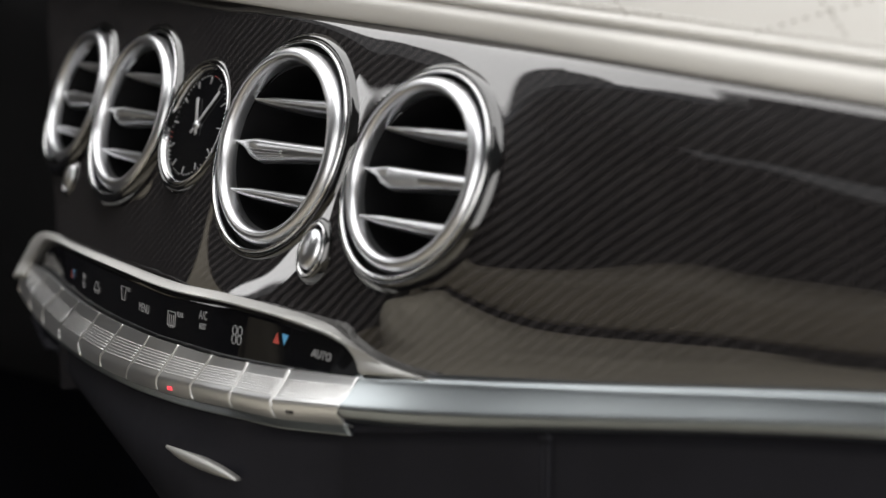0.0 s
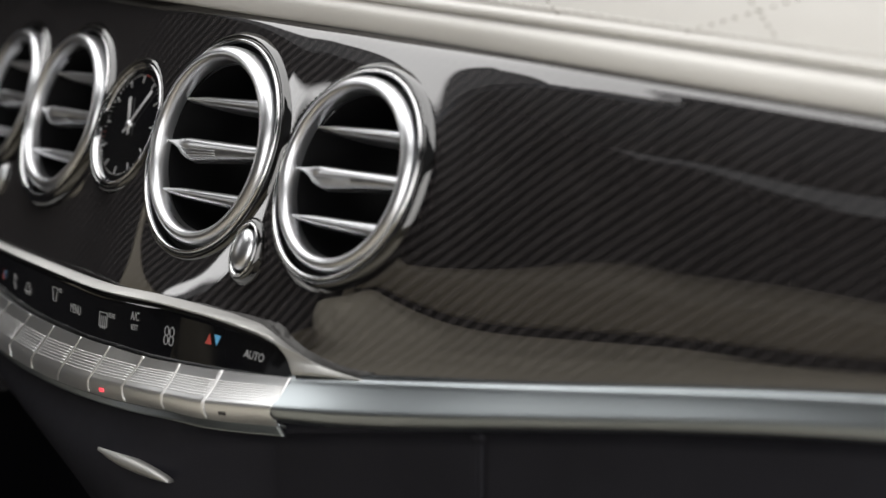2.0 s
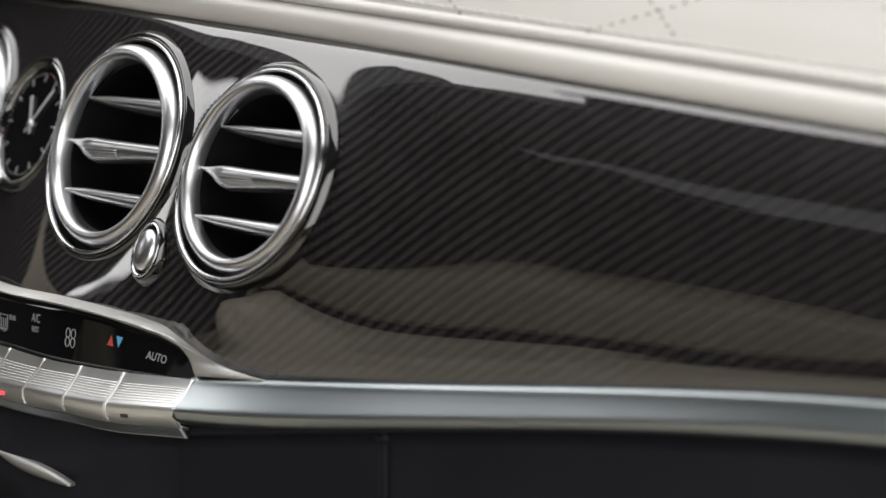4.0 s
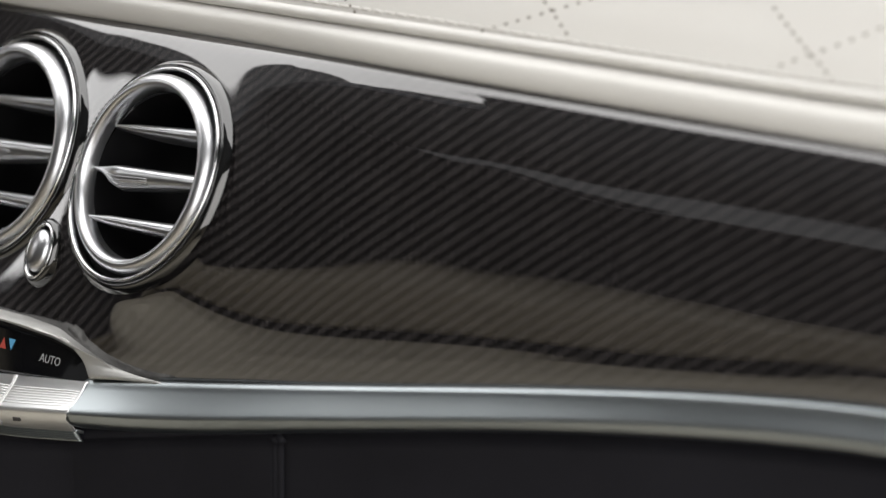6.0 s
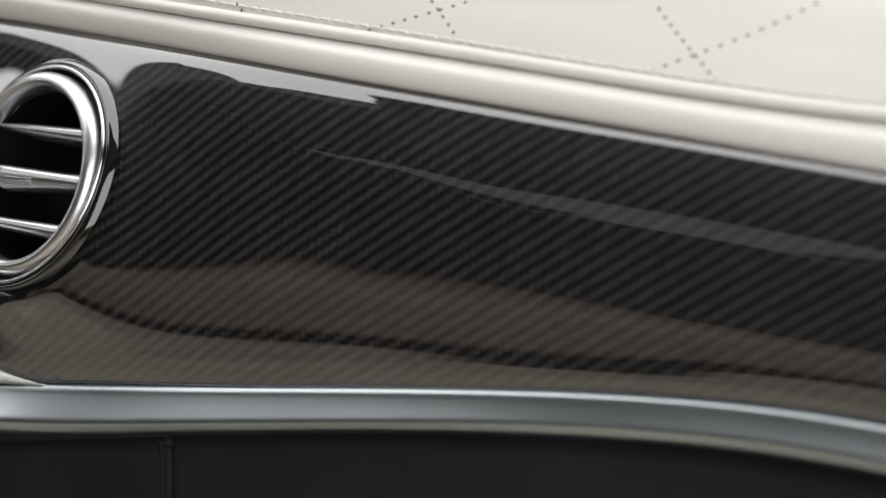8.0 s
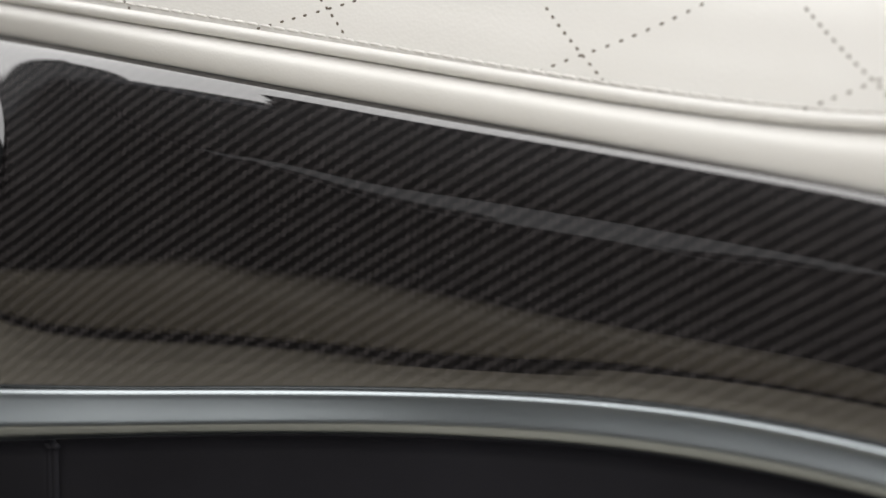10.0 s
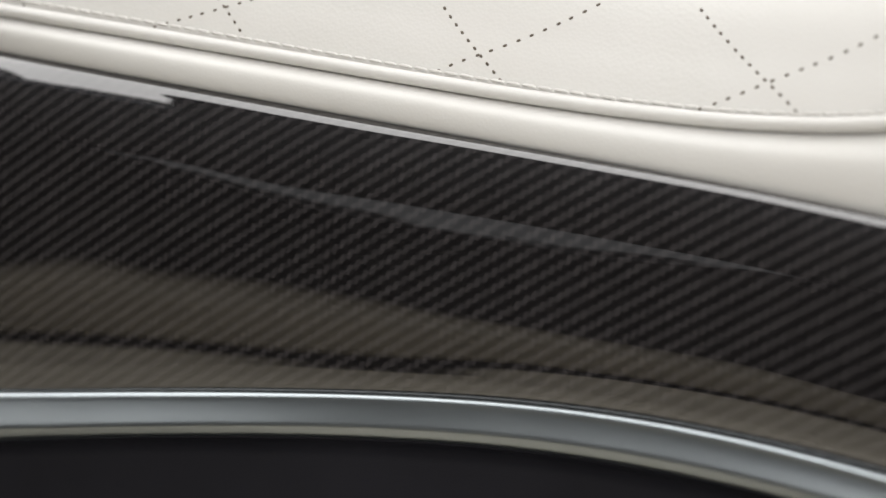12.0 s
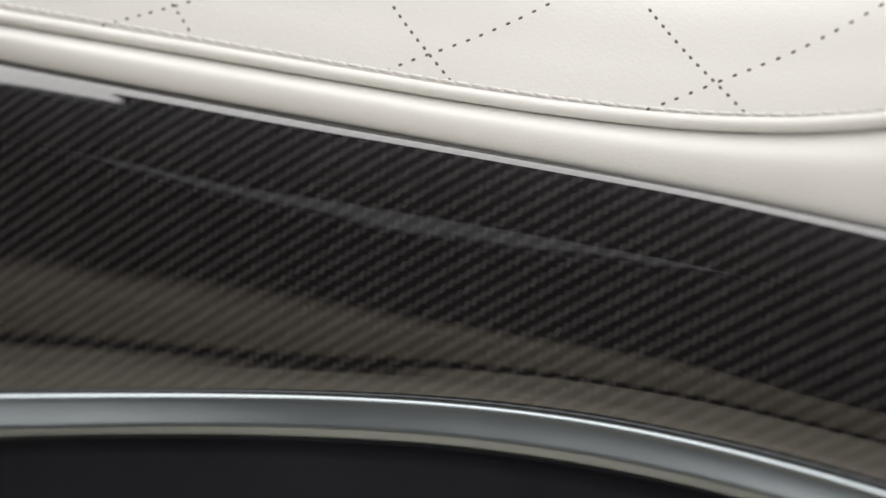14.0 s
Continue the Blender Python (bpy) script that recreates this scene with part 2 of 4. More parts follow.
EDGE = [(-1.1754, 0.6250, 0.8151), (-1.0113, 0.6319, 0.7966), (-0.8949, 0.6151, 0.7869), (-0.7712, 0.5812, 0.7791), (-0.6620, 0.5457, 0.7731),
    (-0.5823, 0.5243, 0.7683), (-0.5218, 0.5127, 0.7640), (-0.4708, 0.5049, 0.7603), (-0.4179, 0.4986, 0.7560), (-0.3522, 0.4873, 0.7510),
    (-0.3011, 0.4866, 0.7460), (-0.2562, 0.4888, 0.7413), (-0.2140, 0.4901, 0.7368), (-0.1743, 0.4906, 0.7328), (-0.1367, 0.4892, 0.7292),
    (-0.1003, 0.4847, 0.7259), (-0.0654, 0.4772, 0.7229), (-0.0320, 0.4671, 0.7203), (0.0071, 0.4521, 0.7174)]
TOP = [(-1.1560, 0.6147, 0.7979), (-0.9952, 0.6219, 0.7822), (-0.8808, 0.6054, 0.7744), (-0.7595, 0.5723, 0.7684), (-0.6522, 0.5377, 0.7640),
    (-0.5737, 0.5166, 0.7603), (-0.5140, 0.5052, 0.7569), (-0.4638, 0.4974, 0.7538), (-0.4120, 0.4915, 0.7502), (-0.3481, 0.4817, 0.7459),
    (-0.2977, 0.4815, 0.7415), (-0.2531, 0.4835, 0.7373), (-0.2112, 0.4844, 0.7338), (-0.1717, 0.4845, 0.7306), (-0.1344, 0.4824, 0.7277),
    (-0.0984, 0.4775, 0.7250), (-0.0638, 0.4698, 0.7221), (-0.0310, 0.4595, 0.7196), (0.0073, 0.4443, 0.7168)]
UP = [(-1.0979, 0.5838, 0.7323), (-0.9495, 0.5933, 0.7265), (-0.8426, 0.5791, 0.7254), (-0.7302, 0.5503, 0.7262), (-0.6302, 0.5195, 0.7276),
    (-0.5559, 0.5006, 0.7280), (-0.4989, 0.4903, 0.7278), (-0.4508, 0.4835, 0.7272), (-0.4017, 0.4794, 0.7257), (-0.3425, 0.4741, 0.7241),
    (-0.2936, 0.4750, 0.7219), (-0.2495, 0.4770, 0.7196), (-0.2081, 0.4781, 0.7175), (-0.1691, 0.4784, 0.7152), (-0.1323, 0.4766, 0.7129),
    (-0.0968, 0.4717, 0.7104), (-0.0627, 0.4639, 0.7081), (-0.0302, 0.4534, 0.7058), (0.0076, 0.4381, 0.7033)]
MID = [(-1.0257, 0.5453, 0.6595), (-0.8928, 0.5579, 0.6641), (-0.7953, 0.5466, 0.6701), (-0.6940, 0.5230, 0.6778), (-0.6031, 0.4972, 0.6853),
    (-0.5341, 0.4809, 0.6904), (-0.4816, 0.4733, 0.6934), (-0.4390, 0.4708, 0.6951), (-0.3937, 0.4697, 0.6958), (-0.3399, 0.4704, 0.6965),
    (-0.2916, 0.4718, 0.6971), (-0.2475, 0.4731, 0.6973), (-0.2063, 0.4743, 0.6972), (-0.1675, 0.4747, 0.6967), (-0.1310, 0.4729, 0.6956),
    (-0.0958, 0.4681, 0.6939), (-0.0619, 0.4602, 0.6920), (-0.0297, 0.4497, 0.6899), (0.0079, 0.4343, 0.6877)]
LOW = [(-0.9534, 0.5069, 0.5963), (-0.8361, 0.5225, 0.6091), (-0.7457, 0.5125, 0.6215), (-0.6525, 0.4917, 0.6353), (-0.5704, 0.4702, 0.6478),
    (-0.5165, 0.4650, 0.6544), (-0.4737, 0.4655, 0.6588), (-0.4325, 0.4637, 0.6629), (-0.3896, 0.4648, 0.6656), (-0.3383, 0.4679, 0.6687),
    (-0.2902, 0.4693, 0.6720), (-0.2461, 0.4707, 0.6748), (-0.2051, 0.4719, 0.6768), (-0.1663, 0.4722, 0.6780), (-0.1301, 0.4703, 0.6780),
    (-0.0950, 0.4655, 0.6772), (-0.0613, 0.4574, 0.6757), (-0.0293, 0.4469, 0.6738), (0.0080, 0.4314, 0.6718)]
UNDER = [(-0.9101, 0.4839, 0.5630), (-0.8198, 0.5123, 0.5752), (-0.7457, 0.5125, 0.5877), (-0.6467, 0.4873, 0.6072), (-0.5633, 0.4643, 0.6236),
    (-0.5119, 0.4609, 0.6320), (-0.4705, 0.4623, 0.6378), (-0.4321, 0.4633, 0.6426), (-0.3894, 0.4645, 0.6467), (-0.3381, 0.4678, 0.6515),
    (-0.2902, 0.4691, 0.6565), (-0.2460, 0.4704, 0.6609), (-0.2050, 0.4716, 0.6642), (-0.1662, 0.4720, 0.6664), (-0.1300, 0.4701, 0.6671),
    (-0.0950, 0.4653, 0.6667), (-0.0613, 0.4572, 0.6655), (-0.0292, 0.4467, 0.6637), (0.0080, 0.4312, 0.6617)]
BOT = [(-0.9024, 0.4798, 0.5369), (-0.8198, 0.5123, 0.5501), (-0.7457, 0.5125, 0.5647), (-0.6467, 0.4873, 0.5875), (-0.5631, 0.4642, 0.6064),
    (-0.5111, 0.4603, 0.6164), (-0.4703, 0.4621, 0.6231), (-0.4329, 0.4642, 0.6287), (-0.3900, 0.4653, 0.6337), (-0.3387, 0.4682, 0.6398),
    (-0.2906, 0.4696, 0.6460), (-0.2465, 0.4709, 0.6513), (-0.2053, 0.4721, 0.6555), (-0.1665, 0.4726, 0.6584), (-0.1302, 0.4707, 0.6596),
    (-0.0951, 0.4659, 0.6595), (-0.0614, 0.4579, 0.6585), (-0.0293, 0.4473, 0.6568), (0.0080, 0.4318, 0.6547)]
S_TOP = [(-0.8910, 0.4737, 0.5690), (-0.8088, 0.5054, 0.5772), (-0.7372, 0.5066, 0.5860), (-0.6415, 0.4834, 0.6018), (-0.5593, 0.4610, 0.6156),
    (-0.5068, 0.4563, 0.6222), (-0.4659, 0.4579, 0.6263), (-0.4289, 0.4599, 0.6300), (-0.3869, 0.4616, 0.6349), (-0.3359, 0.4646, 0.6409),
    (-0.2881, 0.4659, 0.6471), (-0.2442, 0.4672, 0.6524), (-0.2033, 0.4683, 0.6566), (-0.1648, 0.4687, 0.6594), (-0.1288, 0.4667, 0.6607),
    (-0.0940, 0.4618, 0.6606), (-0.0605, 0.4537, 0.6596), (-0.0287, 0.4430, 0.6580), (0.0082, 0.4274, 0.6561)]
S_CREASE = [(-0.8835, 0.4697, 0.5588), (-0.8015, 0.5009, 0.5619), (-0.7302, 0.5018, 0.5697), (-0.6347, 0.4783, 0.5864), (-0.5527, 0.4556, 0.6015),
    (-0.5004, 0.4506, 0.6090), (-0.4599, 0.4519, 0.6139), (-0.4231, 0.4537, 0.6186), (-0.3818, 0.4556, 0.6243), (-0.3319, 0.4592, 0.6313),
    (-0.2851, 0.4612, 0.6382), (-0.2420, 0.4633, 0.6440), (-0.2018, 0.4651, 0.6484), (-0.1634, 0.4654, 0.6514), (-0.1276, 0.4633, 0.6527),
    (-0.0931, 0.4584, 0.6527), (-0.0598, 0.4502, 0.6519), (-0.0283, 0.4395, 0.6506), (0.0084, 0.4238, 0.6496)]
S_BOT = [(-0.8855, 0.4708, 0.5116), (-0.8035, 0.5021, 0.5275), (-0.7321, 0.5031, 0.5426), (-0.6365, 0.4796, 0.5661), (-0.5545, 0.4571, 0.5862),
    (-0.5022, 0.4521, 0.5970), (-0.4615, 0.4535, 0.6042), (-0.4247, 0.4554, 0.6106), (-0.3832, 0.4573, 0.6177), (-0.3331, 0.4607, 0.6258),
    (-0.2860, 0.4626, 0.6332), (-0.2428, 0.4646, 0.6390), (-0.2024, 0.4662, 0.6434), (-0.1639, 0.4665, 0.6464), (-0.1281, 0.4645, 0.6476),
    (-0.0933, 0.4595, 0.6478), (-0.0601, 0.4514, 0.6471), (-0.0285, 0.4408, 0.6460), (0.0083, 0.4251, 0.6446)]
ROLL_B = [(-1.0965, 0.5830, 0.8143), (-0.9558, 0.5972, 0.7970), (-0.8534, 0.5865, 0.7879), (-0.7464, 0.5625, 0.7803), (-0.6506, 0.5363, 0.7743),
    (-0.5781, 0.5205, 0.7693), (-0.5215, 0.5125, 0.7649), (-0.4731, 0.5073, 0.7611), (-0.4212, 0.5025, 0.7566), (-0.3541, 0.4897, 0.7516),
    (-0.3021, 0.4880, 0.7466), (-0.2569, 0.4900, 0.7418), (-0.2147, 0.4914, 0.7374), (-0.1749, 0.4919, 0.7333), (-0.1373, 0.4904, 0.7297),
    (-0.1008, 0.4861, 0.7263), (-0.0656, 0.4786, 0.7233), (-0.0321, 0.4685, 0.7206), (0.0070, 0.4535, 0.7177)]
ROLL_M = [(-1.0899, 0.5795, 0.8222), (-0.9494, 0.5933, 0.8061), (-0.8472, 0.5823, 0.7968), (-0.7404, 0.5580, 0.7886), (-0.6448, 0.5316, 0.7820),
    (-0.5725, 0.5155, 0.7767), (-0.5162, 0.5072, 0.7722), (-0.4680, 0.5019, 0.7682), (-0.4168, 0.4973, 0.7638), (-0.3510, 0.4857, 0.7588),
    (-0.2996, 0.4843, 0.7539), (-0.2547, 0.4864, 0.7491), (-0.2128, 0.4876, 0.7449), (-0.1733, 0.4881, 0.7409), (-0.1359, 0.4866, 0.7380),
    (-0.0997, 0.4821, 0.7362), (-0.0649, 0.4745, 0.7364), (-0.0316, 0.4643, 0.7392), (0.0071, 0.4493, 0.7481)]
PIPE = [(-1.0938, 0.5816, 0.8278), (-0.9532, 0.5956, 0.8124), (-0.8509, 0.5848, 0.8028), (-0.7440, 0.5607, 0.7942), (-0.6483, 0.5344, 0.7871),
    (-0.5759, 0.5185, 0.7815), (-0.5194, 0.5104, 0.7768), (-0.4711, 0.5052, 0.7728), (-0.4200, 0.5011, 0.7684), (-0.3546, 0.4905, 0.7632),
    (-0.3030, 0.4896, 0.7583), (-0.2578, 0.4917, 0.7536), (-0.2155, 0.4931, 0.7492), (-0.1757, 0.4936, 0.7454), (-0.1379, 0.4922, 0.7428),
    (-0.1013, 0.4879, 0.7420), (-0.0661, 0.4805, 0.7442), (-0.0325, 0.4704, 0.7508), (0.0068, 0.4556, 0.7677)]
PAD1 = [(-1.1009, 0.5854, 0.8717), (-0.9600, 0.5999, 0.8522), (-0.8575, 0.5893, 0.8394), (-0.7504, 0.5655, 0.8272), (-0.6545, 0.5395, 0.8168),
    (-0.5818, 0.5239, 0.8089), (-0.5251, 0.5160, 0.8025), (-0.4765, 0.5110, 0.7972), (-0.4247, 0.5068, 0.7913), (-0.3583, 0.4957, 0.7843),
    (-0.3062, 0.4946, 0.7782), (-0.2607, 0.4968, 0.7725), (-0.2181, 0.4982, 0.7673), (-0.1779, 0.4989, 0.7629), (-0.1398, 0.4975, 0.7597),
    (-0.1028, 0.4933, 0.7584), (-0.0672, 0.4860, 0.7600), (-0.0332, 0.4761, 0.7661), (0.0065, 0.4614, 0.7826)]
PAD2 = [(-1.1177, 0.5943, 0.9401), (-0.9761, 0.6100, 0.9142), (-0.8731, 0.6001, 0.8963), (-0.7656, 0.5769, 0.8786), (-0.6691, 0.5516, 0.8633),
    (-0.5959, 0.5366, 0.8517), (-0.5386, 0.5293, 0.8428), (-0.4894, 0.5248, 0.8353), (-0.4363, 0.5205, 0.8272), (-0.3670, 0.5077, 0.8170),
    (-0.3135, 0.5063, 0.8089), (-0.2673, 0.5086, 0.8019), (-0.2240, 0.5101, 0.7955), (-0.1832, 0.5108, 0.7898), (-0.1441, 0.5099, 0.7858),
    (-0.1063, 0.5060, 0.7836), (-0.0698, 0.4989, 0.7845), (-0.0349, 0.4892, 0.7900), (0.0060, 0.4749, 0.8060)]
PAD3 = [(-1.1556, 0.6145, 1.0157), (-1.0126, 0.6327, 0.9830), (-0.9086, 0.6245, 0.9599), (-0.7999, 0.6028, 0.9364), (-0.7023, 0.5789, 0.9158),
    (-0.6279, 0.5653, 0.9004), (-0.5692, 0.5594, 0.8886), (-0.5186, 0.5561, 0.8788), (-0.4631, 0.5524, 0.8682), (-0.3900, 0.5387, 0.8541),
    (-0.3339, 0.5374, 0.8438), (-0.2855, 0.5402, 0.8349), (-0.2400, 0.5422, 0.8268), (-0.1973, 0.5433, 0.8199), (-0.1558, 0.5431, 0.8148),
    (-0.1157, 0.5400, 0.8117), (-0.0768, 0.5337, 0.8118), (-0.0396, 0.5248, 0.8170), (0.0044, 0.5114, 0.8336)]
SW_TOP = [(-0.7731, 0.5255, 0.6280), (-0.7414, 0.5134, 0.6279), (-0.7015, 0.4941, 0.6279), (-0.6668, 0.4788, 0.6278), (-0.6346, 0.4667, 0.6277),
    (-0.6057, 0.4579, 0.6276), (-0.5776, 0.4507, 0.6276), (-0.5540, 0.4473, 0.6275), (-0.5286, 0.4442, 0.6274), (-0.5073, 0.4450, 0.6273), (-0.4856, 0.4480, 0.6273), (-0.4561, 0.4568, 0.6272)]
SW_CREASE = [(-0.7908, 0.5291, 0.6170), (-0.7739, 0.5234, 0.6104), (-0.7501, 0.5147, 0.6070), (-0.7114, 0.4975, 0.6058), (-0.6667, 0.4770, 0.6081),
    (-0.6291, 0.4622, 0.6092), (-0.5943, 0.4516, 0.6110), (-0.5658, 0.4448, 0.6124), (-0.5390, 0.4410, 0.6141), (-0.5118, 0.4392, 0.6154), (-0.4893, 0.4410, 0.6155), (-0.4581, 0.4486, 0.6168)]
SW_BOT = [(-0.7938, 0.5307, 0.6085), (-0.7737, 0.5240, 0.6019), (-0.7498, 0.5151, 0.5984), (-0.7084, 0.4964, 0.5993), (-0.6635, 0.4760, 0.6018),
    (-0.6298, 0.4632, 0.6033), (-0.5990, 0.4537, 0.6043), (-0.5670, 0.4461, 0.6056), (-0.5385, 0.4422, 0.6068), (-0.5124, 0.4407, 0.6081), (-0.4889, 0.4428, 0.6078), (-0.4575, 0.4508, 0.6088)]
FRAME_UP = [(-0.7887, 0.5229, 0.6196), (-0.7855, 0.5277, 0.6304), (-0.7773, 0.5307, 0.6425), (-0.7521, 0.5217, 0.6484), (-0.7156, 0.5048, 0.6498),
    (-0.6314, 0.4729, 0.6525), (-0.5748, 0.4604, 0.6510), (-0.5324, 0.4576, 0.6508), (-0.5027, 0.4614, 0.6478), (-0.4847, 0.4661, 0.6450),
    (-0.4745, 0.4655, 0.6434), (-0.4646, 0.4648, 0.6392), (-0.4508, 0.4633, 0.6335), (-0.4404, 0.4618, 0.6319), (-0.4214, 0.4601, 0.6314)]
FRAME_LO = [(-0.7795, 0.5232, 0.6207), (-0.7755, 0.5274, 0.6293), (-0.7543, 0.5194, 0.6424), (-0.7305, 0.5089, 0.6475), (-0.6585, 0.4769, 0.6512),
    (-0.5994, 0.4580, 0.6512), (-0.5628, 0.4507, 0.6500), (-0.5206, 0.4473, 0.6502), (-0.4908, 0.4504, 0.6473), (-0.4713, 0.4561, 0.6424), (-0.4610, 0.4581, 0.6358), (-0.4553, 0.4569, 0.6284)]
LAST = len(TOP) - 1
# place, facing and radius of the round air vents and of the clock
VENTS = [((-0.7735, 0.5601, 0.7175), (-0.302, -0.871, 0.388), 0.0402), ((-0.6896, 0.5321, 0.7140), (-0.250, -0.896, 0.366), 0.0438),
         ((-0.5356, 0.4901, 0.7100), (-0.168, -0.924, 0.342), 0.0468), ((-0.4427, 0.4747, 0.7061), (-0.160, -0.911, 0.380), 0.0419)]
CLOCK = ((-0.6175, 0.5118, 0.7136), (-0.228, -0.903, 0.363), 0.0292)
DIALS = [((-0.7560, 0.5410, 0.6765), (-0.277, -0.903, 0.330), 0.0069), ((-0.4928, 0.4685, 0.6723), (-0.120, -0.930, 0.345), 0.0074)]
ROUND = [(facing(p, n), r) for p, n, r in VENTS + [CLOCK]]


# ---- carbon trim panel ----
def build_panel():
    """The lacquered sheet with a raised collar round each vent and openings for the vents and the clock."""
    nu, nv = 800, 119
    curves = [LIP, EDGE, TOP, UP, MID, LOW, UNDER, BOT]
    grid = loft(curves, 1.70, LAST, nu, nv)
    for a in range(nu + 1):
        bend = max(0.0, 2.25 - (1.70 + (LAST - 1.70) * a / nu))
        grid[a] = [p + Vector((0.02, 0.16, 0.0)) * bend * bend for p in grid[a]]
    # towards the driver the sheet is pushed back along the line of sight, to fit the reflections round its raised
    # fittings
    for row in grid:
        for k, p in enumerate(row):
            side = min(max((-0.575 - p.x) / 0.05, 0.0), 1.0)
            rise = min(max((k - 8) / 16, 0.0), 1.0) * min(max((112 - k) / 20, 0.0), 1.0)
            deep = side * side * (3 - 2 * side) * rise * rise * (3 - 2 * rise)
            row[k] = p + Vector((p.x, p.y, 0)).normalized() * (0.0065 * deep)
    along = [0.0]
    for a in range(nu):
        along.append(along[-1] + (grid[a + 1][nv // 2] - grid[a][nv // 2]).length)
    uvs = []
    for a, row in enumerate(grid):
        v, line = 0.0, []
        for b, p in enumerate(row):
            if b:
                v -= (p - row[b - 1]).length
            line.append((along[a], v))
        mid = line[nv // 2][1]
        uvs.append([(x, y - mid) for x, y in line])
    inverse = [(m, m.inverted(), r) for m, r in ROUND]
    for row in grid:
        for k, p in enumerate(row):
            # the sheet swells towards the plane of each round fitting
            move, total = Vector((0, 0, 0)), 40.0
            for m, inv, r in inverse:
                q = inv @ p
                d = math.hypot(q.x, q.y) / r
                reach = 1.9 if -0.6 < m.translation.x < -0.5 else 1.6
                if d < reach and abs(q.z) < 0.06:
                    share = (1 / max(d - 1.0, 0.03) ** 2) * min(1.0, (reach - d) / 0.8)
                    move += (m.to_3x3() @ Vector((0, 0, -0.0010 - q.z))) * share
                    total += share
            p = p + move / total
            row[k] = p
    # soften the swellings, then give each opening a clean round edge
    spots = np.array([[tuple(p) for p in row] for row in grid])
    near = np.zeros(spots.shape[:2])
    for m, inv, r in inverse:
        turn = np.array(inv)
        q = spots @ turn[:3, :3].T + turn[:3, 3]
        d = np.hypot(q[..., 0], q[..., 1]) / r
        near = np.maximum(near, np.clip(((2.1 if m.translation.x < -0.5 else 1.85) - d) / 0.6, 0, 1) * (abs(q[..., 2]) < 0.05) * (1.0 if m.translation.x > -0.6 else 0.22))
    near[:, :24] *= np.linspace(0, 1, 24)[None, :]
    near = near[1:-1, 1:-1, None] * 0.8
    for _ in range(110):
        mean = (spots[:-2, 1:-1] + spots[2:, 1:-1] + spots[1:-1, :-2] + spots[1:-1, 2:]) / 4
        spots[1:-1, 1:-1] += (mean - spots[1:-1, 1:-1]) * near
    # below the last vent the sheet runs out evenly along the strip
    turn, r = np.array(inverse[3][1]), inverse[3][2]
    q = spots @ turn[:3, :3].T + turn[:3, 3]
    x = spots[..., 0]
    calm = np.clip((np.hypot(q[..., 0], q[..., 1]) / r - 1.15) / 0.4, 0, 1) * np.clip((x + 0.475) / 0.03, 0, 1) * np.clip((-0.29 - x) / 0.06, 0, 1)
    calm = calm * np.clip((np.arange(nv + 1)[None, :] - 50) / 20, 0, 1)
    first, last = int(np.argmax((calm > 0).any(axis=1))), nu - int(np.argmax((calm > 0).any(axis=1)[::-1]))
    block, calm = spots[first - 1:last + 2], calm[first:last + 1, :, None] * 0.9
    for _ in range(900):
        block[1:-1] += ((block[:-2] + block[2:]) / 2 - block[1:-1]) * calm
    for a, row in enumerate(grid):
        for k in range(len(row)):
            p = Vector(spots[a, k])
            for m, inv, r in inverse:
                q = inv @ p
                d = math.hypot(q.x, q.y) / r
                if 0.90 < d < 0.995 and abs(q.z) < 0.02:
                    p = m @ Vector((q.x * 0.995 / d, q.y * 0.995 / d, q.z))
            row[k] = p
    bm = grid_mesh(grid, False, uvs)
    gone = []
    for f in bm.faces:
        for m, inv, r in inverse:
            if all(math.hypot(q.x, q.y) < 0.9955 * r and abs(q.z) < 0.03 for q in (inv @ v.co for v in f.verts)):
                gone.append(f)
                break
    bmesh.ops.delete(bm, geom=gone, context="FACES")
    bmesh.ops.reverse_faces(bm, faces=bm.faces)
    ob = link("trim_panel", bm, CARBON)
    return tagged(ob, "glossy lacquered black carbon fibre dashboard trim panel", "trim panel")


build_panel()


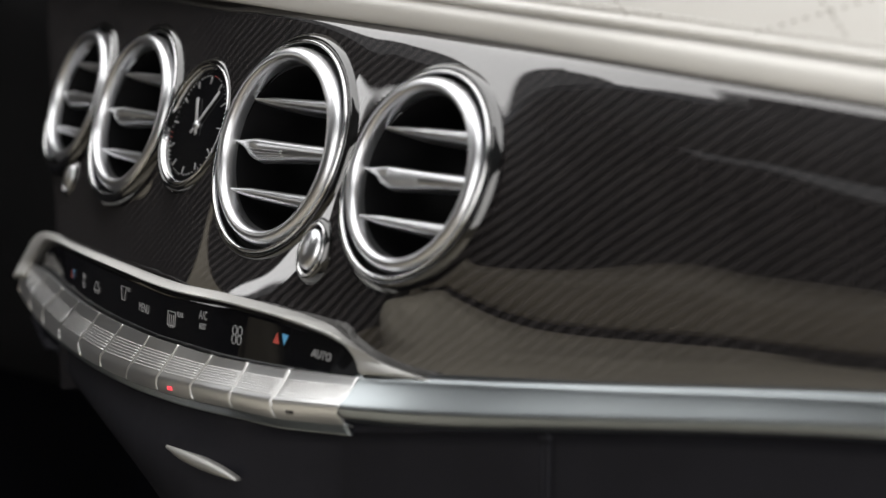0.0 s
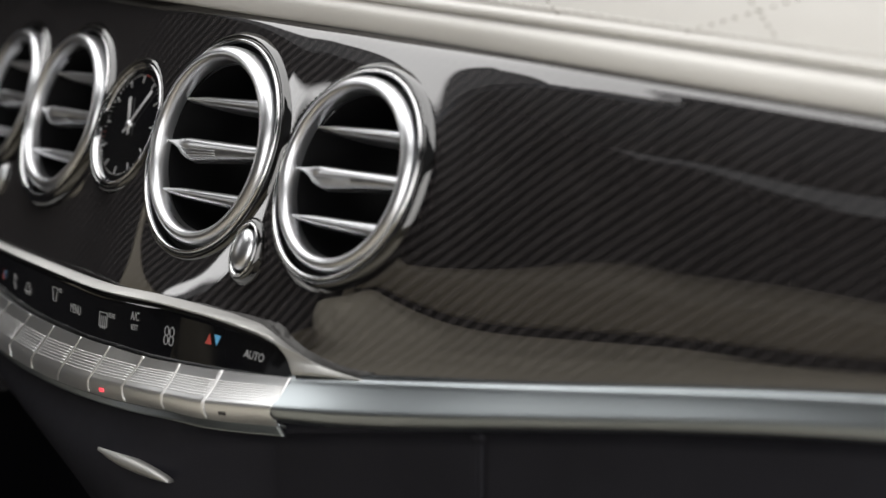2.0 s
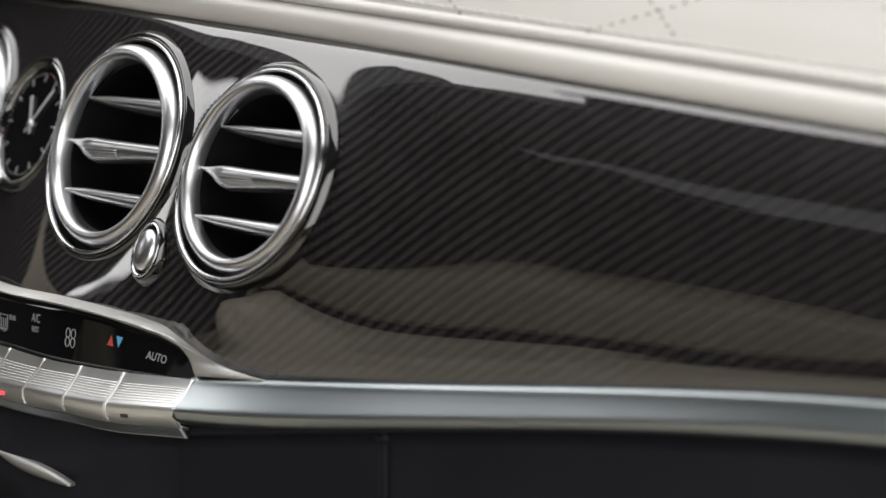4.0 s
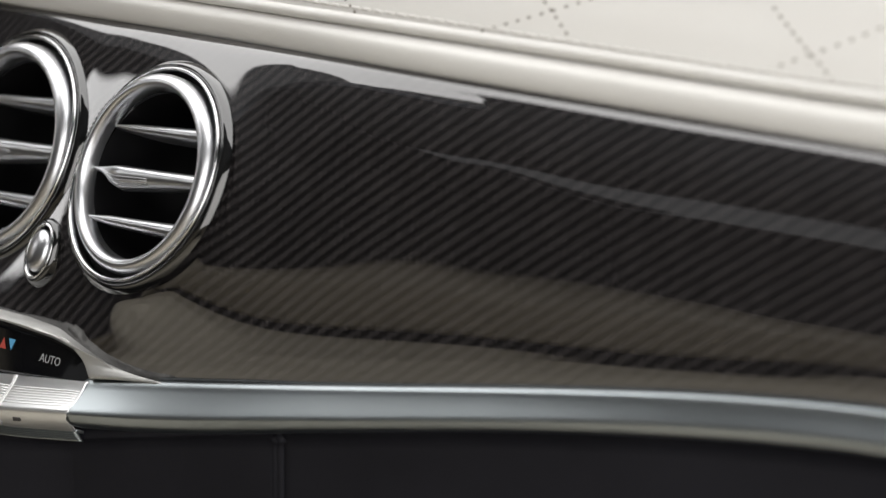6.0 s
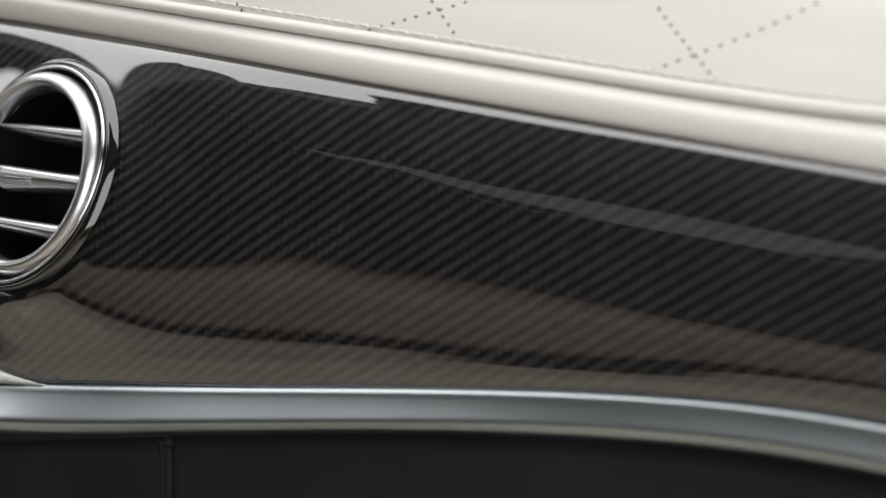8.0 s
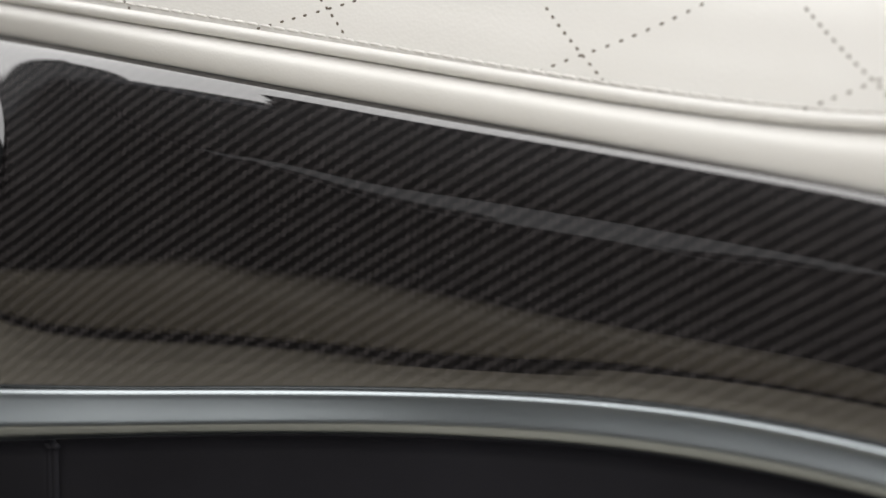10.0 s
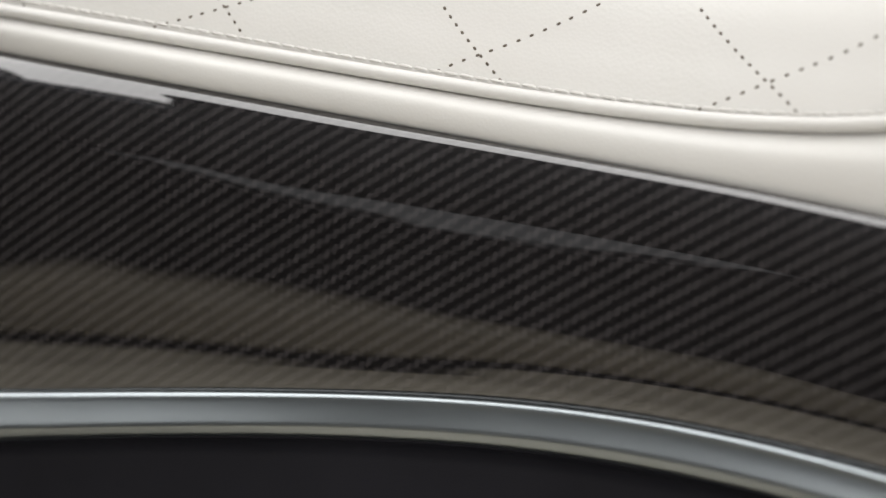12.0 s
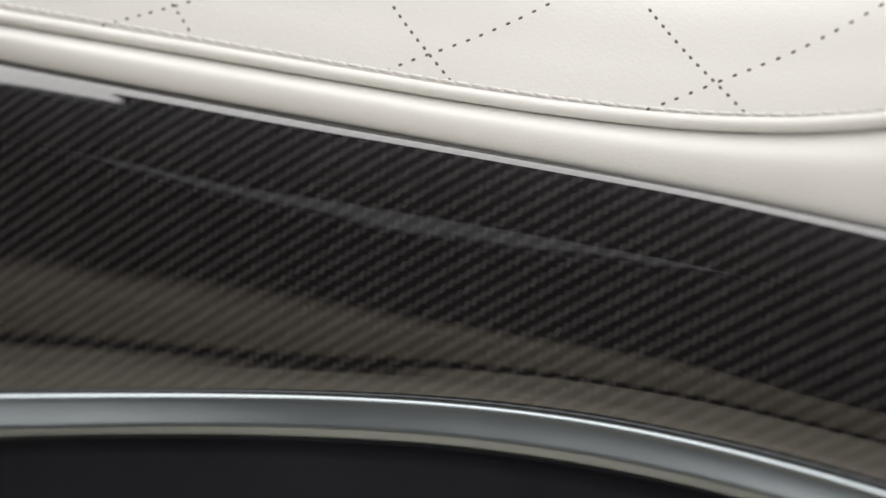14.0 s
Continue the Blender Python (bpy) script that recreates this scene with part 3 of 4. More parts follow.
# ---- leather pad above the panel ----
def build_pad():
    pad = empty("dashboard_pad", Matrix.Translation(spline(PIPE, 10)), "cream quilted leather dashboard pad above the trim", "dashboard")
    home = pad.matrix_world.inverted()

    def put(name, grid, material, label="", depth=0.004):
        bm = grid_mesh([[home @ p for p in row] for row in grid])
        bmesh.ops.reverse_faces(bm, faces=bm.faces)
        return thicken(part(name, bm, material, pad, label), depth)

    put("pad_face", loft([PAD3, PAD2, PAD1, PIPE], 3.0, LAST, 180, 30), CREAM, "smooth cream leather with perforated diamond lines")
    low = [Vector(p) - Vector((p[0], p[1], 0)).normalized() * 0.0030 for p in ROLL_B]
    tuck = [Vector(p) + Vector((p[0], p[1], 0)).normalized() * 0.0060 - Vector((0, 0, 0.0012)) for p in ROLL_B]
    roll = loft([PIPE, ROLL_M, low, tuck], 3.0, LAST, 220, 18)
    put("roll", roll, CREAM, "padded cream leather roll")
    # piping with a sewn edge
    line = [spline(PIPE, 3.0 + (LAST - 3.0) * k / 260) for k in range(261)]
    part("piping", tube([home @ (p + Vector((0, -0.0005, 0.0022))) for p in line], 0.0022, 8), CREAM, pad, "cream leather piping along the seam")
    # perforated lines that cross in diamonds: places as (along, down the face)
    lines = [[(12.17, 2.94), (12.72, 2.26), (13.77, 1.37)], [(12.37, 1.64), (12.72, 2.26), (13.02, 2.92)], [(14.49, 1.29), (15.12, 2.17), (15.45, 2.81)],
             [(14.34, 2.94), (15.12, 2.17), (15.80, 1.71), (16.45, 1.29)], [(9.86, 2.92), (10.61, 2.21), (11.65, 1.40)], [(10.25, 1.55), (10.61, 2.21), (10.86, 2.91)],
             [(8.78, 2.2), (9.06, 2.92)]]

    def on_face(u, v):
        return spline([spline(c, u) for c in (PAD3, PAD2, PAD1, PIPE)], v)

    # each perforation is a solid bead; the shade of the hole is its colour
    dot = bmesh.new()
    bmesh.ops.create_icosphere(dot, subdivisions=1, radius=1.0, matrix=Matrix.Diagonal((0.00052, 0.00085, 0.00022, 1)))
    hole = bpy.data.meshes.new("perforation")
    dot.to_mesh(hole)
    dot.free()
    hole.materials.append(HOLE)
    hole.shade_smooth()
    for line in lines:
        fine = [spline([(a, b, 0) for a, b in line], (len(line) - 1) * k / 200) for k in range(201)]
        steep = abs(fine[-1].y - fine[0].y) > 1.05 * abs(fine[-1].x - fine[0].x)
        gap, run, last = (0.0034 if steep else 0.0044), 0.0, on_face(fine[0].x, fine[0].y)
        for q in fine:
            p = on_face(q.x, q.y)
            run += (p - last).length
            if run >= gap:
                run -= gap
                du, dv = on_face(q.x + 0.02, q.y) - p, on_face(q.x, q.y + 0.02) - p
                n = dv.cross(du).normalized()
                if n.y > 0:
                    n = -n
                along = (p - last).normalized()
                m = Matrix((along.cross(n).normalized(), along, n)).transposed().to_4x4()
                m.translation = p + n * 0.00002
                ob = new("perforation", hole)
                ob.parent = pad
                ob.matrix_world = m
            last = p
    seam = tube([Vector((-0.0021, 0, 0)), Vector((-0.0012, 0, 0.0003)), Vector((0.0012, 0, 0.0003)), Vector((0.0021, 0, 0))], [0.00025, 0.00048, 0.00048, 0.00025], 6)
    thread = bpy.data.meshes.new("stitch")
    seam.to_mesh(thread)
    seam.free()
    thread.materials.append(THREAD)
    thread.shade_smooth()
    run = 0.0
    for k in range(4000):
        u = 8.0 + 9.5 * k / 4000
        p, q = on_face(u, 2.68), on_face(u + 9.5 / 4000, 2.68)
        run += (q - p).length
        if run > 0.0051:
            run = 0.0
            x = (q - p).normalized()
            n = (on_face(u, 2.72) - p).cross(x).normalized()
            if n.y > 0:
                n = -n
            m = Matrix((x, n.cross(x), n)).transposed().to_4x4()
            m.translation = p + n * 0.0003
            ob = new("stitch", thread)
            ob.parent = pad
            ob.matrix_world = m
    # shadow gap and seal between leather and panel
    seal = [[a + Vector((0, 0.002, -0.0005)), (a + b) / 2 + Vector((0, 0.006, 0)), b + Vector((0, 0.002, 0.0))] for a, b in
            ((spline(ROLL_B, LAST * k / 200), spline(LIP, LAST * k / 200)) for k in range(201))]
    put("seal", seal, RUBBER, "dark seal under the leather", 0.003)
    return pad


build_pad()


# ---- silver strip below the panel ----
def build_strip():
    grid = []
    for a in range(241):
        f = a / 240
        def on(c, start):
            return spline(c, start + (LAST - start) * f)
        top, crease, bottom = on(S_TOP, 6.2), on(S_CREASE, 5.95), on(S_BOT, 6.15)
        meet = max(0.0, 1 - f / 0.16) ** 2
        crease += Vector((0.001, -0.0038, 0.0026)) * meet
        bottom += Vector((0, -0.0030, 0.0044)) * meet
        out = (crease - (top + bottom) / 2).normalized()
        inner = top + Vector((0, 0.004, 0.0))
        # a flat upper face, a rounded nose and a short face turned under
        row = [inner, inner + Vector((0, -0.002, 0.0008)), top + out * 0.0005 + Vector((0, 0, 0.0002))]
        shoulder, heel = crease.lerp(top, 0.16), crease.lerp(bottom, 0.16) + out * 0.0003
        row += [top.lerp(shoulder, k / 6) - out * (0.0005 * math.sin(math.pi * k / 6)) for k in (1, 2, 3, 4, 5)]
        for k in range(9):
            w = k / 8
            row.append(shoulder * ((1 - w) ** 2) + (crease + out * 0.0004) * (2 * w * (1 - w)) + heel * (w * w))
        row += [heel.lerp(bottom, 0.3) + out * 0.0006, heel.lerp(bottom, 0.5) + out * 0.0006, heel.lerp(bottom, 0.66) + out * 0.0003, bottom - out * 0.0022, bottom - out * 0.0022 + Vector((0, 0.004, -0.001))]
        grid.append(row)
    bm = grid_mesh(grid)
    bmesh.ops.reverse_faces(bm, faces=bm.faces)
    ob = link("trim_strip", bm, BRUSHED)
    thicken(ob, 0.0015)
    return tagged(ob, "matt silver metal strip along the trim's lower edge", "trim strip")


build_strip()


# ---- air vents ----
def grip_swell(f):
    """How far the grip of the middle slat swells at f along it: quickly up, slowly down."""
    rise = min(1.0, f / 0.30)
    rise = rise * rise * (3 - 2 * rise)
    return rise * max(0.0, 1 - max(0.0, f - 0.30) / 0.70) ** 1.3


def blade(half, lift, mid=False):
    """A slat across the vent: a rounded bar that thickens to one end; the middle one swells into a leaf-shaped grip."""
    stations = 40
    grid = []
    for s in range(stations + 1):
        f = s / stations
        x = -half + 2 * half * f
        swell = grip_swell(f) if mid else 0.0
        front = 0.5 * (0.085 + 0.055 * f) * (0.5 + 0.5 * min(1.0, f / 0.22))
        high, low = front + 0.01 * swell, front + 0.115 * swell
        nose = 0.09 + 0.06 * swell
        rear = 0.42 * math.sqrt(max(0.05, 1 - (2 * f - 1) ** 2))
        outline = []
        for k in range(12):
            a = math.pi * (0.5 - k / 11)
            side = high if a > 0 else low
            outline.append((side * math.sin(a), nose * math.cos(a) ** 0.8 if math.cos(a) > 1e-6 else 0.0))
        outline += [(-low * 0.8, -rear * 0.3), (-front * 0.5, -rear * 0.75), (0.0, -rear), (front * 0.5, -rear * 0.75), (high * 0.8, -rear * 0.3)]
        grid.append([Vector((x, lift + y, z - 0.10)) for y, z in outline])
    bm = grid_mesh(grid, True)
    bmesh.ops.recalc_face_normals(bm, faces=bm.faces)
    return bm


# lip that curls out of the panel towards a round fitting
FLARE = [(1.00, -0.06), (1.008, 0.012), (1.020, 0.034), (1.036, 0.040), (1.052, 0.032), (1.075, 0.016), (1.10, -0.010), (1.12, -0.04)]


def build_vent(place, normal, radius, flared):
    vent = empty("air_vent", facing(place, normal), "round chrome air vent with three silver slats in the trim panel", "air vent", "round air vents")

    def add(name, bm, material, label="", over=None, flat=None):
        bmesh.ops.scale(bm, vec=(radius,) * 3, verts=bm.verts)
        return part(name, bm, material, over or vent, label, flat)

    collar = lathe(FLARE if flared else [(1.00, -0.08), (1.012, -0.010), (1.024, 0.010), (1.042, 0.014), (1.062, 0.006), (1.085, -0.014), (1.11, -0.05)], 96)
    add("collar", collar, LACQUER, "raised glossy black collar")
    rim = lathe([(1.000, -0.20), (1.012, 0.00), (1.016, 0.022), (1.010, 0.036), (0.998, 0.040), (0.986, 0.034), (0.980, 0.018), (0.976, -0.02), (0.974, -0.12)], 96)
    add("outer_rim", rim, POLISHED, "polished chrome outer rim")
    gap = lathe([(0.978, -0.05), (0.968, -0.13), (0.915, -0.13)], 96)
    add("gap_ring", gap, VOID, "black gap inside the rim")
    # the swivelling inner ring stands a little tilted in its seat
    tilt = Matrix.Rotation(radians(4.5), 3, "X") @ Matrix.Rotation(radians(1.5), 3, "Y")
    ring = lathe([(0.915, -0.16), (0.930, -0.05), (0.930, 0.000), (0.922, 0.034), (0.906, 0.060), (0.884, 0.080), (0.858, 0.092), (0.834, 0.094), (0.814, 0.084), (0.798, 0.062), (0.788, 0.034), (0.782, 0.000), (0.778, -0.07)], 96)
    bmesh.ops.rotate(ring, cent=(0, 0, 0), matrix=tilt, verts=ring.verts)
    add("inner_ring", ring, SATIN, "satin silver inner ring")
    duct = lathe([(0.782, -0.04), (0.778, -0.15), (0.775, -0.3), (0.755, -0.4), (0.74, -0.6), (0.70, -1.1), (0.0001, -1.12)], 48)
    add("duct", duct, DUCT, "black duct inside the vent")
    for lift in (0.45, 0.0, -0.49) if flared else (0.42, 0.0, -0.46):
        half = math.sqrt(0.785 ** 2 - lift ** 2)
        slat = add("slat", blade(half, lift, lift == 0.0), SATIN, "silver slat with a leaf-shaped grip" if lift == 0.0 else "")
        if lift == 0.0:
            # fine ribs that run along the lower face of the grip
            for k in range(5):
                line = []
                for n in range(13):
                    f = 0.16 + 0.40 * n / 12
                    swell = grip_swell(f)
                    a = -math.radians(22 + 11 * k)
                    low = 0.5 * (0.085 + 0.055 * f) + 0.115 * swell
                    line.append(Vector((-half + 2 * half * f, low * math.sin(a), (0.09 + 0.06 * swell) * math.cos(a) ** 0.8 - 0.10)))
                add("rib", tube(line, 0.0035, 5), SATIN, "", slat)
    return vent


for spec in VENTS:
    build_vent(*spec, spec[0][0] < -0.6)


def build_dial(place, normal, radius):
    dial = empty("vent_dial", facing(Vector(place) + Vector(normal) * 0.0008, normal), "small oval chrome vent dial in the trim panel", "vent dial", "vent dials")
    # an upright oval: taller than wide
    tall = Matrix.Diagonal((1.0, 1.45, 1.0, 1.0)) @ Matrix.Scale(radius, 4)
    for name, profile, material in (("surround", [(1.34, -0.50), (1.26, -0.14), (1.16, 0.03), (1.08, 0.06), (1.04, -0.05)], LACQUER),
                                    ("ring", [(1.05, -0.4), (1.07, 0.02), (1.04, 0.09), (0.98, 0.09), (0.94, 0.02), (0.92, -0.2)], POLISHED),
                                    ("recess", [(0.94, -0.08), (0.90, -0.25), (0.0001, -0.25)], VOID),
                                    ("knob", [(0.80, -0.3), (0.80, 0.02), (0.77, 0.14), (0.66, 0.26), (0.46, 0.35), (0.22, 0.40), (0.0001, 0.41)], SATIN)):
        bm = lathe(profile, 48)
        bmesh.ops.transform(bm, matrix=tall, verts=bm.verts)
        part(name, bm, material, dial)
    return dial


for spec in DIALS:
    build_dial(*spec)


# ---- clock ----
def bar(length, width, height, angle, start=0.0):
    """A hand or a tick that points outwards at an angle from twelve, clockwise."""
    bm = box((width, length, height), (0, start + length / 2, 0), min(width, height) * 0.2, 1)
    bmesh.ops.rotate(bm, cent=(0, 0, 0), matrix=Matrix.Rotation(radians(-angle), 3, "Z"), verts=bm.verts)
    return bm


def build_clock():
    place, normal, r = CLOCK
    clock = empty("clock", facing(place, normal), "round analogue clock with black face and chrome bezel", "clock")
    bm = lathe([(1.02, -0.12), (1.035, -0.02), (1.02, 0.02), (1.0, 0.03), (0.975, 0.02), (0.962, -0.01), (0.952, -0.005), (0.94, -0.03), (0.935, -0.08)], 80)
    bmesh.ops.scale(bm, vec=(r,) * 3, verts=bm.verts)
    part("bezel", bm, POLISHED, clock, "polished chrome bezel")
    bm = lathe([(k + 0.028, z) for k, z in FLARE], 80)
    bmesh.ops.scale(bm, vec=(r,) * 3, verts=bm.verts)
    part("collar", bm, LACQUER, clock, "raised glossy black collar")
    bm = lathe([(0.94, -0.06), (0.0001, -0.06)], 64)
    bmesh.ops.scale(bm, vec=(r,) * 3, verts=bm.verts)
    part("face", bm, GLASS_BLACK, clock, "glossy black face")
    for k in range(60):
        major = k % 5 == 0
        bm = bar((0.13 if major else 0.03) * r, (0.020 if major else 0.009) * r, 0.0003, k * 6, (0.70 if major else 0.82) * r)
        bmesh.ops.translate(bm, vec=(0, 0, -0.052 * r), verts=bm.verts)
        part("tick", bm, INK_RED if k in (1, 2, 42, 43) else INK, clock)
    for name, length, width, angle in (("hour_hand", 0.50, 0.075, -28), ("minute_hand", 0.74, 0.06, 38)):
        bm = bar((length + 0.18) * r, width * r, 0.0005, angle, -0.18 * r)
        bmesh.ops.translate(bm, vec=(0, 0, -0.03 * r), verts=bm.verts)
        part(name, bm, INK, clock)
    bm = lathe([(0.07, -0.06), (0.07, -0.01), (0.0001, 0.0)], 24)
    bmesh.ops.scale(bm, vec=(r,) * 3, verts=bm.verts)
    part("hub", bm, SATIN, clock)
    return clock


build_clock()


# ---- climate control: frame, display and switches ----
def resample(points, count):
    n = len(points) - 1
    fine = [spline(points, n * k / 400) for k in range(401)]
    total = [0.0]
    for a, b in zip(fine, fine[1:]):
        total.append(total[-1] + (b - a).length)
    out, k = [], 0
    for s in range(count + 1):
        want = total[-1] * s / count
        while k < 399 and total[k + 1] < want:
            k += 1
        t = (want - total[k]) / max(total[k + 1] - total[k], 1e-9)
        out.append(fine[k].lerp(fine[k + 1], min(max(t, 0), 1)))
    return out


def text_mesh(words, size, depth):
    curve = bpy.data.curves.new("words", "FONT")
    curve.body, curve.size, curve.extrude = words, size, depth
    curve.align_x, curve.align_y = "CENTER", "CENTER"
    holder = new("words", curve)
    mesh = bpy.data.meshes.new_from_object(holder.evaluated_get(bpy.context.evaluated_depsgraph_get()))
    bpy.data.objects.remove(holder)
    bm = bmesh.new()
    bm.from_mesh(mesh)
    bpy.data.meshes.remove(mesh)
    bmesh.ops.scale(bm, vec=(0.70, 1.0, 1.0), verts=bm.verts)
    return bm


def build_climate():
    upper, lower = resample(FRAME_UP, 160), resample(FRAME_LO, 160)
    panel = empty("climate_display", Matrix.Translation(upper[80]), "black glass climate display in a silver frame", "control panel")
    home = panel.matrix_world.inverted()
    grid = []
    for a, b in zip(upper, lower):
        across = b - a
        out = Vector((-0.15, -0.75, 0.64))
        grid.append([home @ p for p in (a + Vector((0, 0.006, -0.002)), a, a + across * 0.05 + out * 0.0003, a + across * 0.5 + out * 0.0004,
                                        a + across * 0.95 + out * 0.0003, b, b + Vector((0, 0.004, -0.002)))])
    bm = grid_mesh(grid)
    bmesh.ops.reverse_faces(bm, faces=bm.faces)
    thicken(part("frame", bm, FRAME, panel, "satin silver frame that runs into the strip", 35), 0.001)
    # the display sheet lies between the frame and the switches
    high, low = resample(FRAME_LO, 120), resample(SW_TOP, 120)
    sheet = [[a.lerp(b, k / 8) + Vector((0, 0.003, -0.002)) for k in range(9)] for a, b in zip(high, low)]
    bm = grid_mesh([[home @ p for p in row] for row in sheet])
    bmesh.ops.reverse_faces(bm, faces=bm.faces)
    thicken(part("glass", bm, GLASS_BLACK, panel, "glossy black display glass"), 0.002)

    def on_glass(target):
        """The pose on the sheet nearest to a place."""
        best = min(((sheet[a][b] - Vector(target)).length, a, b) for a in range(1, 120) for b in range(9))
        _, a, b = best
        x = (sheet[a + 1][b] - sheet[a - 1][b]).normalized()
        y = (sheet[a][0] - sheet[a][8]).normalized()
        n = x.cross(y).normalized()
        y = n.cross(x)
        m = Matrix((x, y, n)).transposed().to_4x4()
        m.translation = sheet[a][b] + n * 0.0004
        return m

    def mark(name, bm, material, target, shift=(0, 0), lean=0.0):
        m = home @ on_glass(target) @ Matrix.Translation((*shift, 0)) @ Matrix.Rotation(radians(lean), 4, "Z")
        bmesh.ops.transform(bm, matrix=m, verts=bm.verts)
        return link(name, bm, material, panel, "", False)

    for words, size, target, shift in (("MENU", 0.0056, (-0.589, 0.456, 0.638), (0, 0)), ("REAR", 0.0030, (-0.564, 0.452, 0.638), (0.0055, 0.0025)),
                                       ("A/C", 0.0052, (-0.539, 0.449, 0.639), (0, 0.0018)), ("REST", 0.0033, (-0.539, 0.449, 0.639), (0, -0.0028)),
                                       ("AUTO", 0.0046, (-0.476, 0.456, 0.634), (0, 0)), ("MAX", 0.0028, (-0.612, 0.462, 0.640), (0.0058, 0.0025))):
        mark("lettering", text_mesh(words, size, 0.00005), INK, target, shift)

    def outline(points, width, closed=True):
        pts = [Vector((x, y, 0)) for x, y in points]
        if closed:
            pts.append(pts[0])
        return tube(pts, width, 5)

    rear = (-0.564, 0.452, 0.638)
    mark("symbol", outline([(-0.004, -0.003), (-0.004, 0.003), (0.002, 0.003), (0.002, -0.003)], 0.0002), INK, rear)
    for k in range(3):
        mark("symbol", outline([(-0.0026 + 0.0016 * k, -0.004), (-0.0026 + 0.0016 * k, 0.0016)], 0.00018, False), INK, rear)
    ring = [(0.0017 * math.cos(2 * math.pi * k / 14), 0.0017 * math.sin(2 * math.pi * k / 14)) for k in range(14)]
    for dx, dy in ((-0.0016, 0.0018), (0.0016, 0.0018), (-0.0016, -0.0018), (0.0016, -0.0018)):
        mark("symbol", outline([(0.72 * x + dx * 0.95, 1.15 * y + dy) for x, y in ring], 0.00018), INK, (-0.517, 0.448, 0.636))
    screen = (-0.612, 0.462, 0.640)
    mark("symbol", outline([(-0.003, 0.003), (0.003, 0.003), (0.0015, -0.003), (-0.0015, -0.003)], 0.0002), INK, screen)
    car = (-0.646, 0.473, 0.638)
    mark("symbol", outline([(-0.004, -0.0015), (-0.0025, 0.0005), (-0.001, 0.0025), (0.002, 0.0025), (0.003, 0.0005), (0.0045, 0), (0.0045, -0.0015)], 0.0002), INK, car)
    for dx in (-0.0018, 0.0022):
        mark("symbol", outline([(0.5 * x + dx, 0.5 * y - 0.002) for x, y in ring], 0.00018), INK, car)
    flow = (-0.668, 0.482, 0.637)
    mark("symbol", outline([(-0.0012, 0.0034), (0.0004, 0.0012), (-0.0010, -0.0008), (0.0012, -0.0036)], 0.00022, False), INK, flow)
    mark("symbol", outline([(0.0010, 0.0030), (0.0026, 0.0012)], 0.00018, False), INK, flow)
    for material, dx, turn in ((INK_RED, -0.002, 1), (INK_BLUE, 0.002, -1)):
        bm = bmesh.new()
        corners = [Vector((-0.0016 + dx, -0.0022 * turn, 0)), Vector((0.0016 + dx, -0.0022 * turn, 0)), Vector((dx, 0.0022 * turn, 0))]
        low_ring = [bm.verts.new(p) for p in corners]
        top_ring = [bm.verts.new(p + Vector((0, 0, 0.0001))) for p in corners]
        bm.faces.new(top_ring), bm.faces.new(low_ring[::-1])
        for k in range(3):
            bm.faces.new((low_ring[k], low_ring[(k + 1) % 3], top_ring[(k + 1) % 3], top_ring[k]))
        bmesh.ops.recalc_face_normals(bm, faces=bm.faces)
        twin = bm.copy()
        mark("arrow", bm, material, (-0.495, 0.451, 0.637))
        mark("arrow", twin, material, (-0.690, 0.492, 0.638))
    return panel


build_climate()


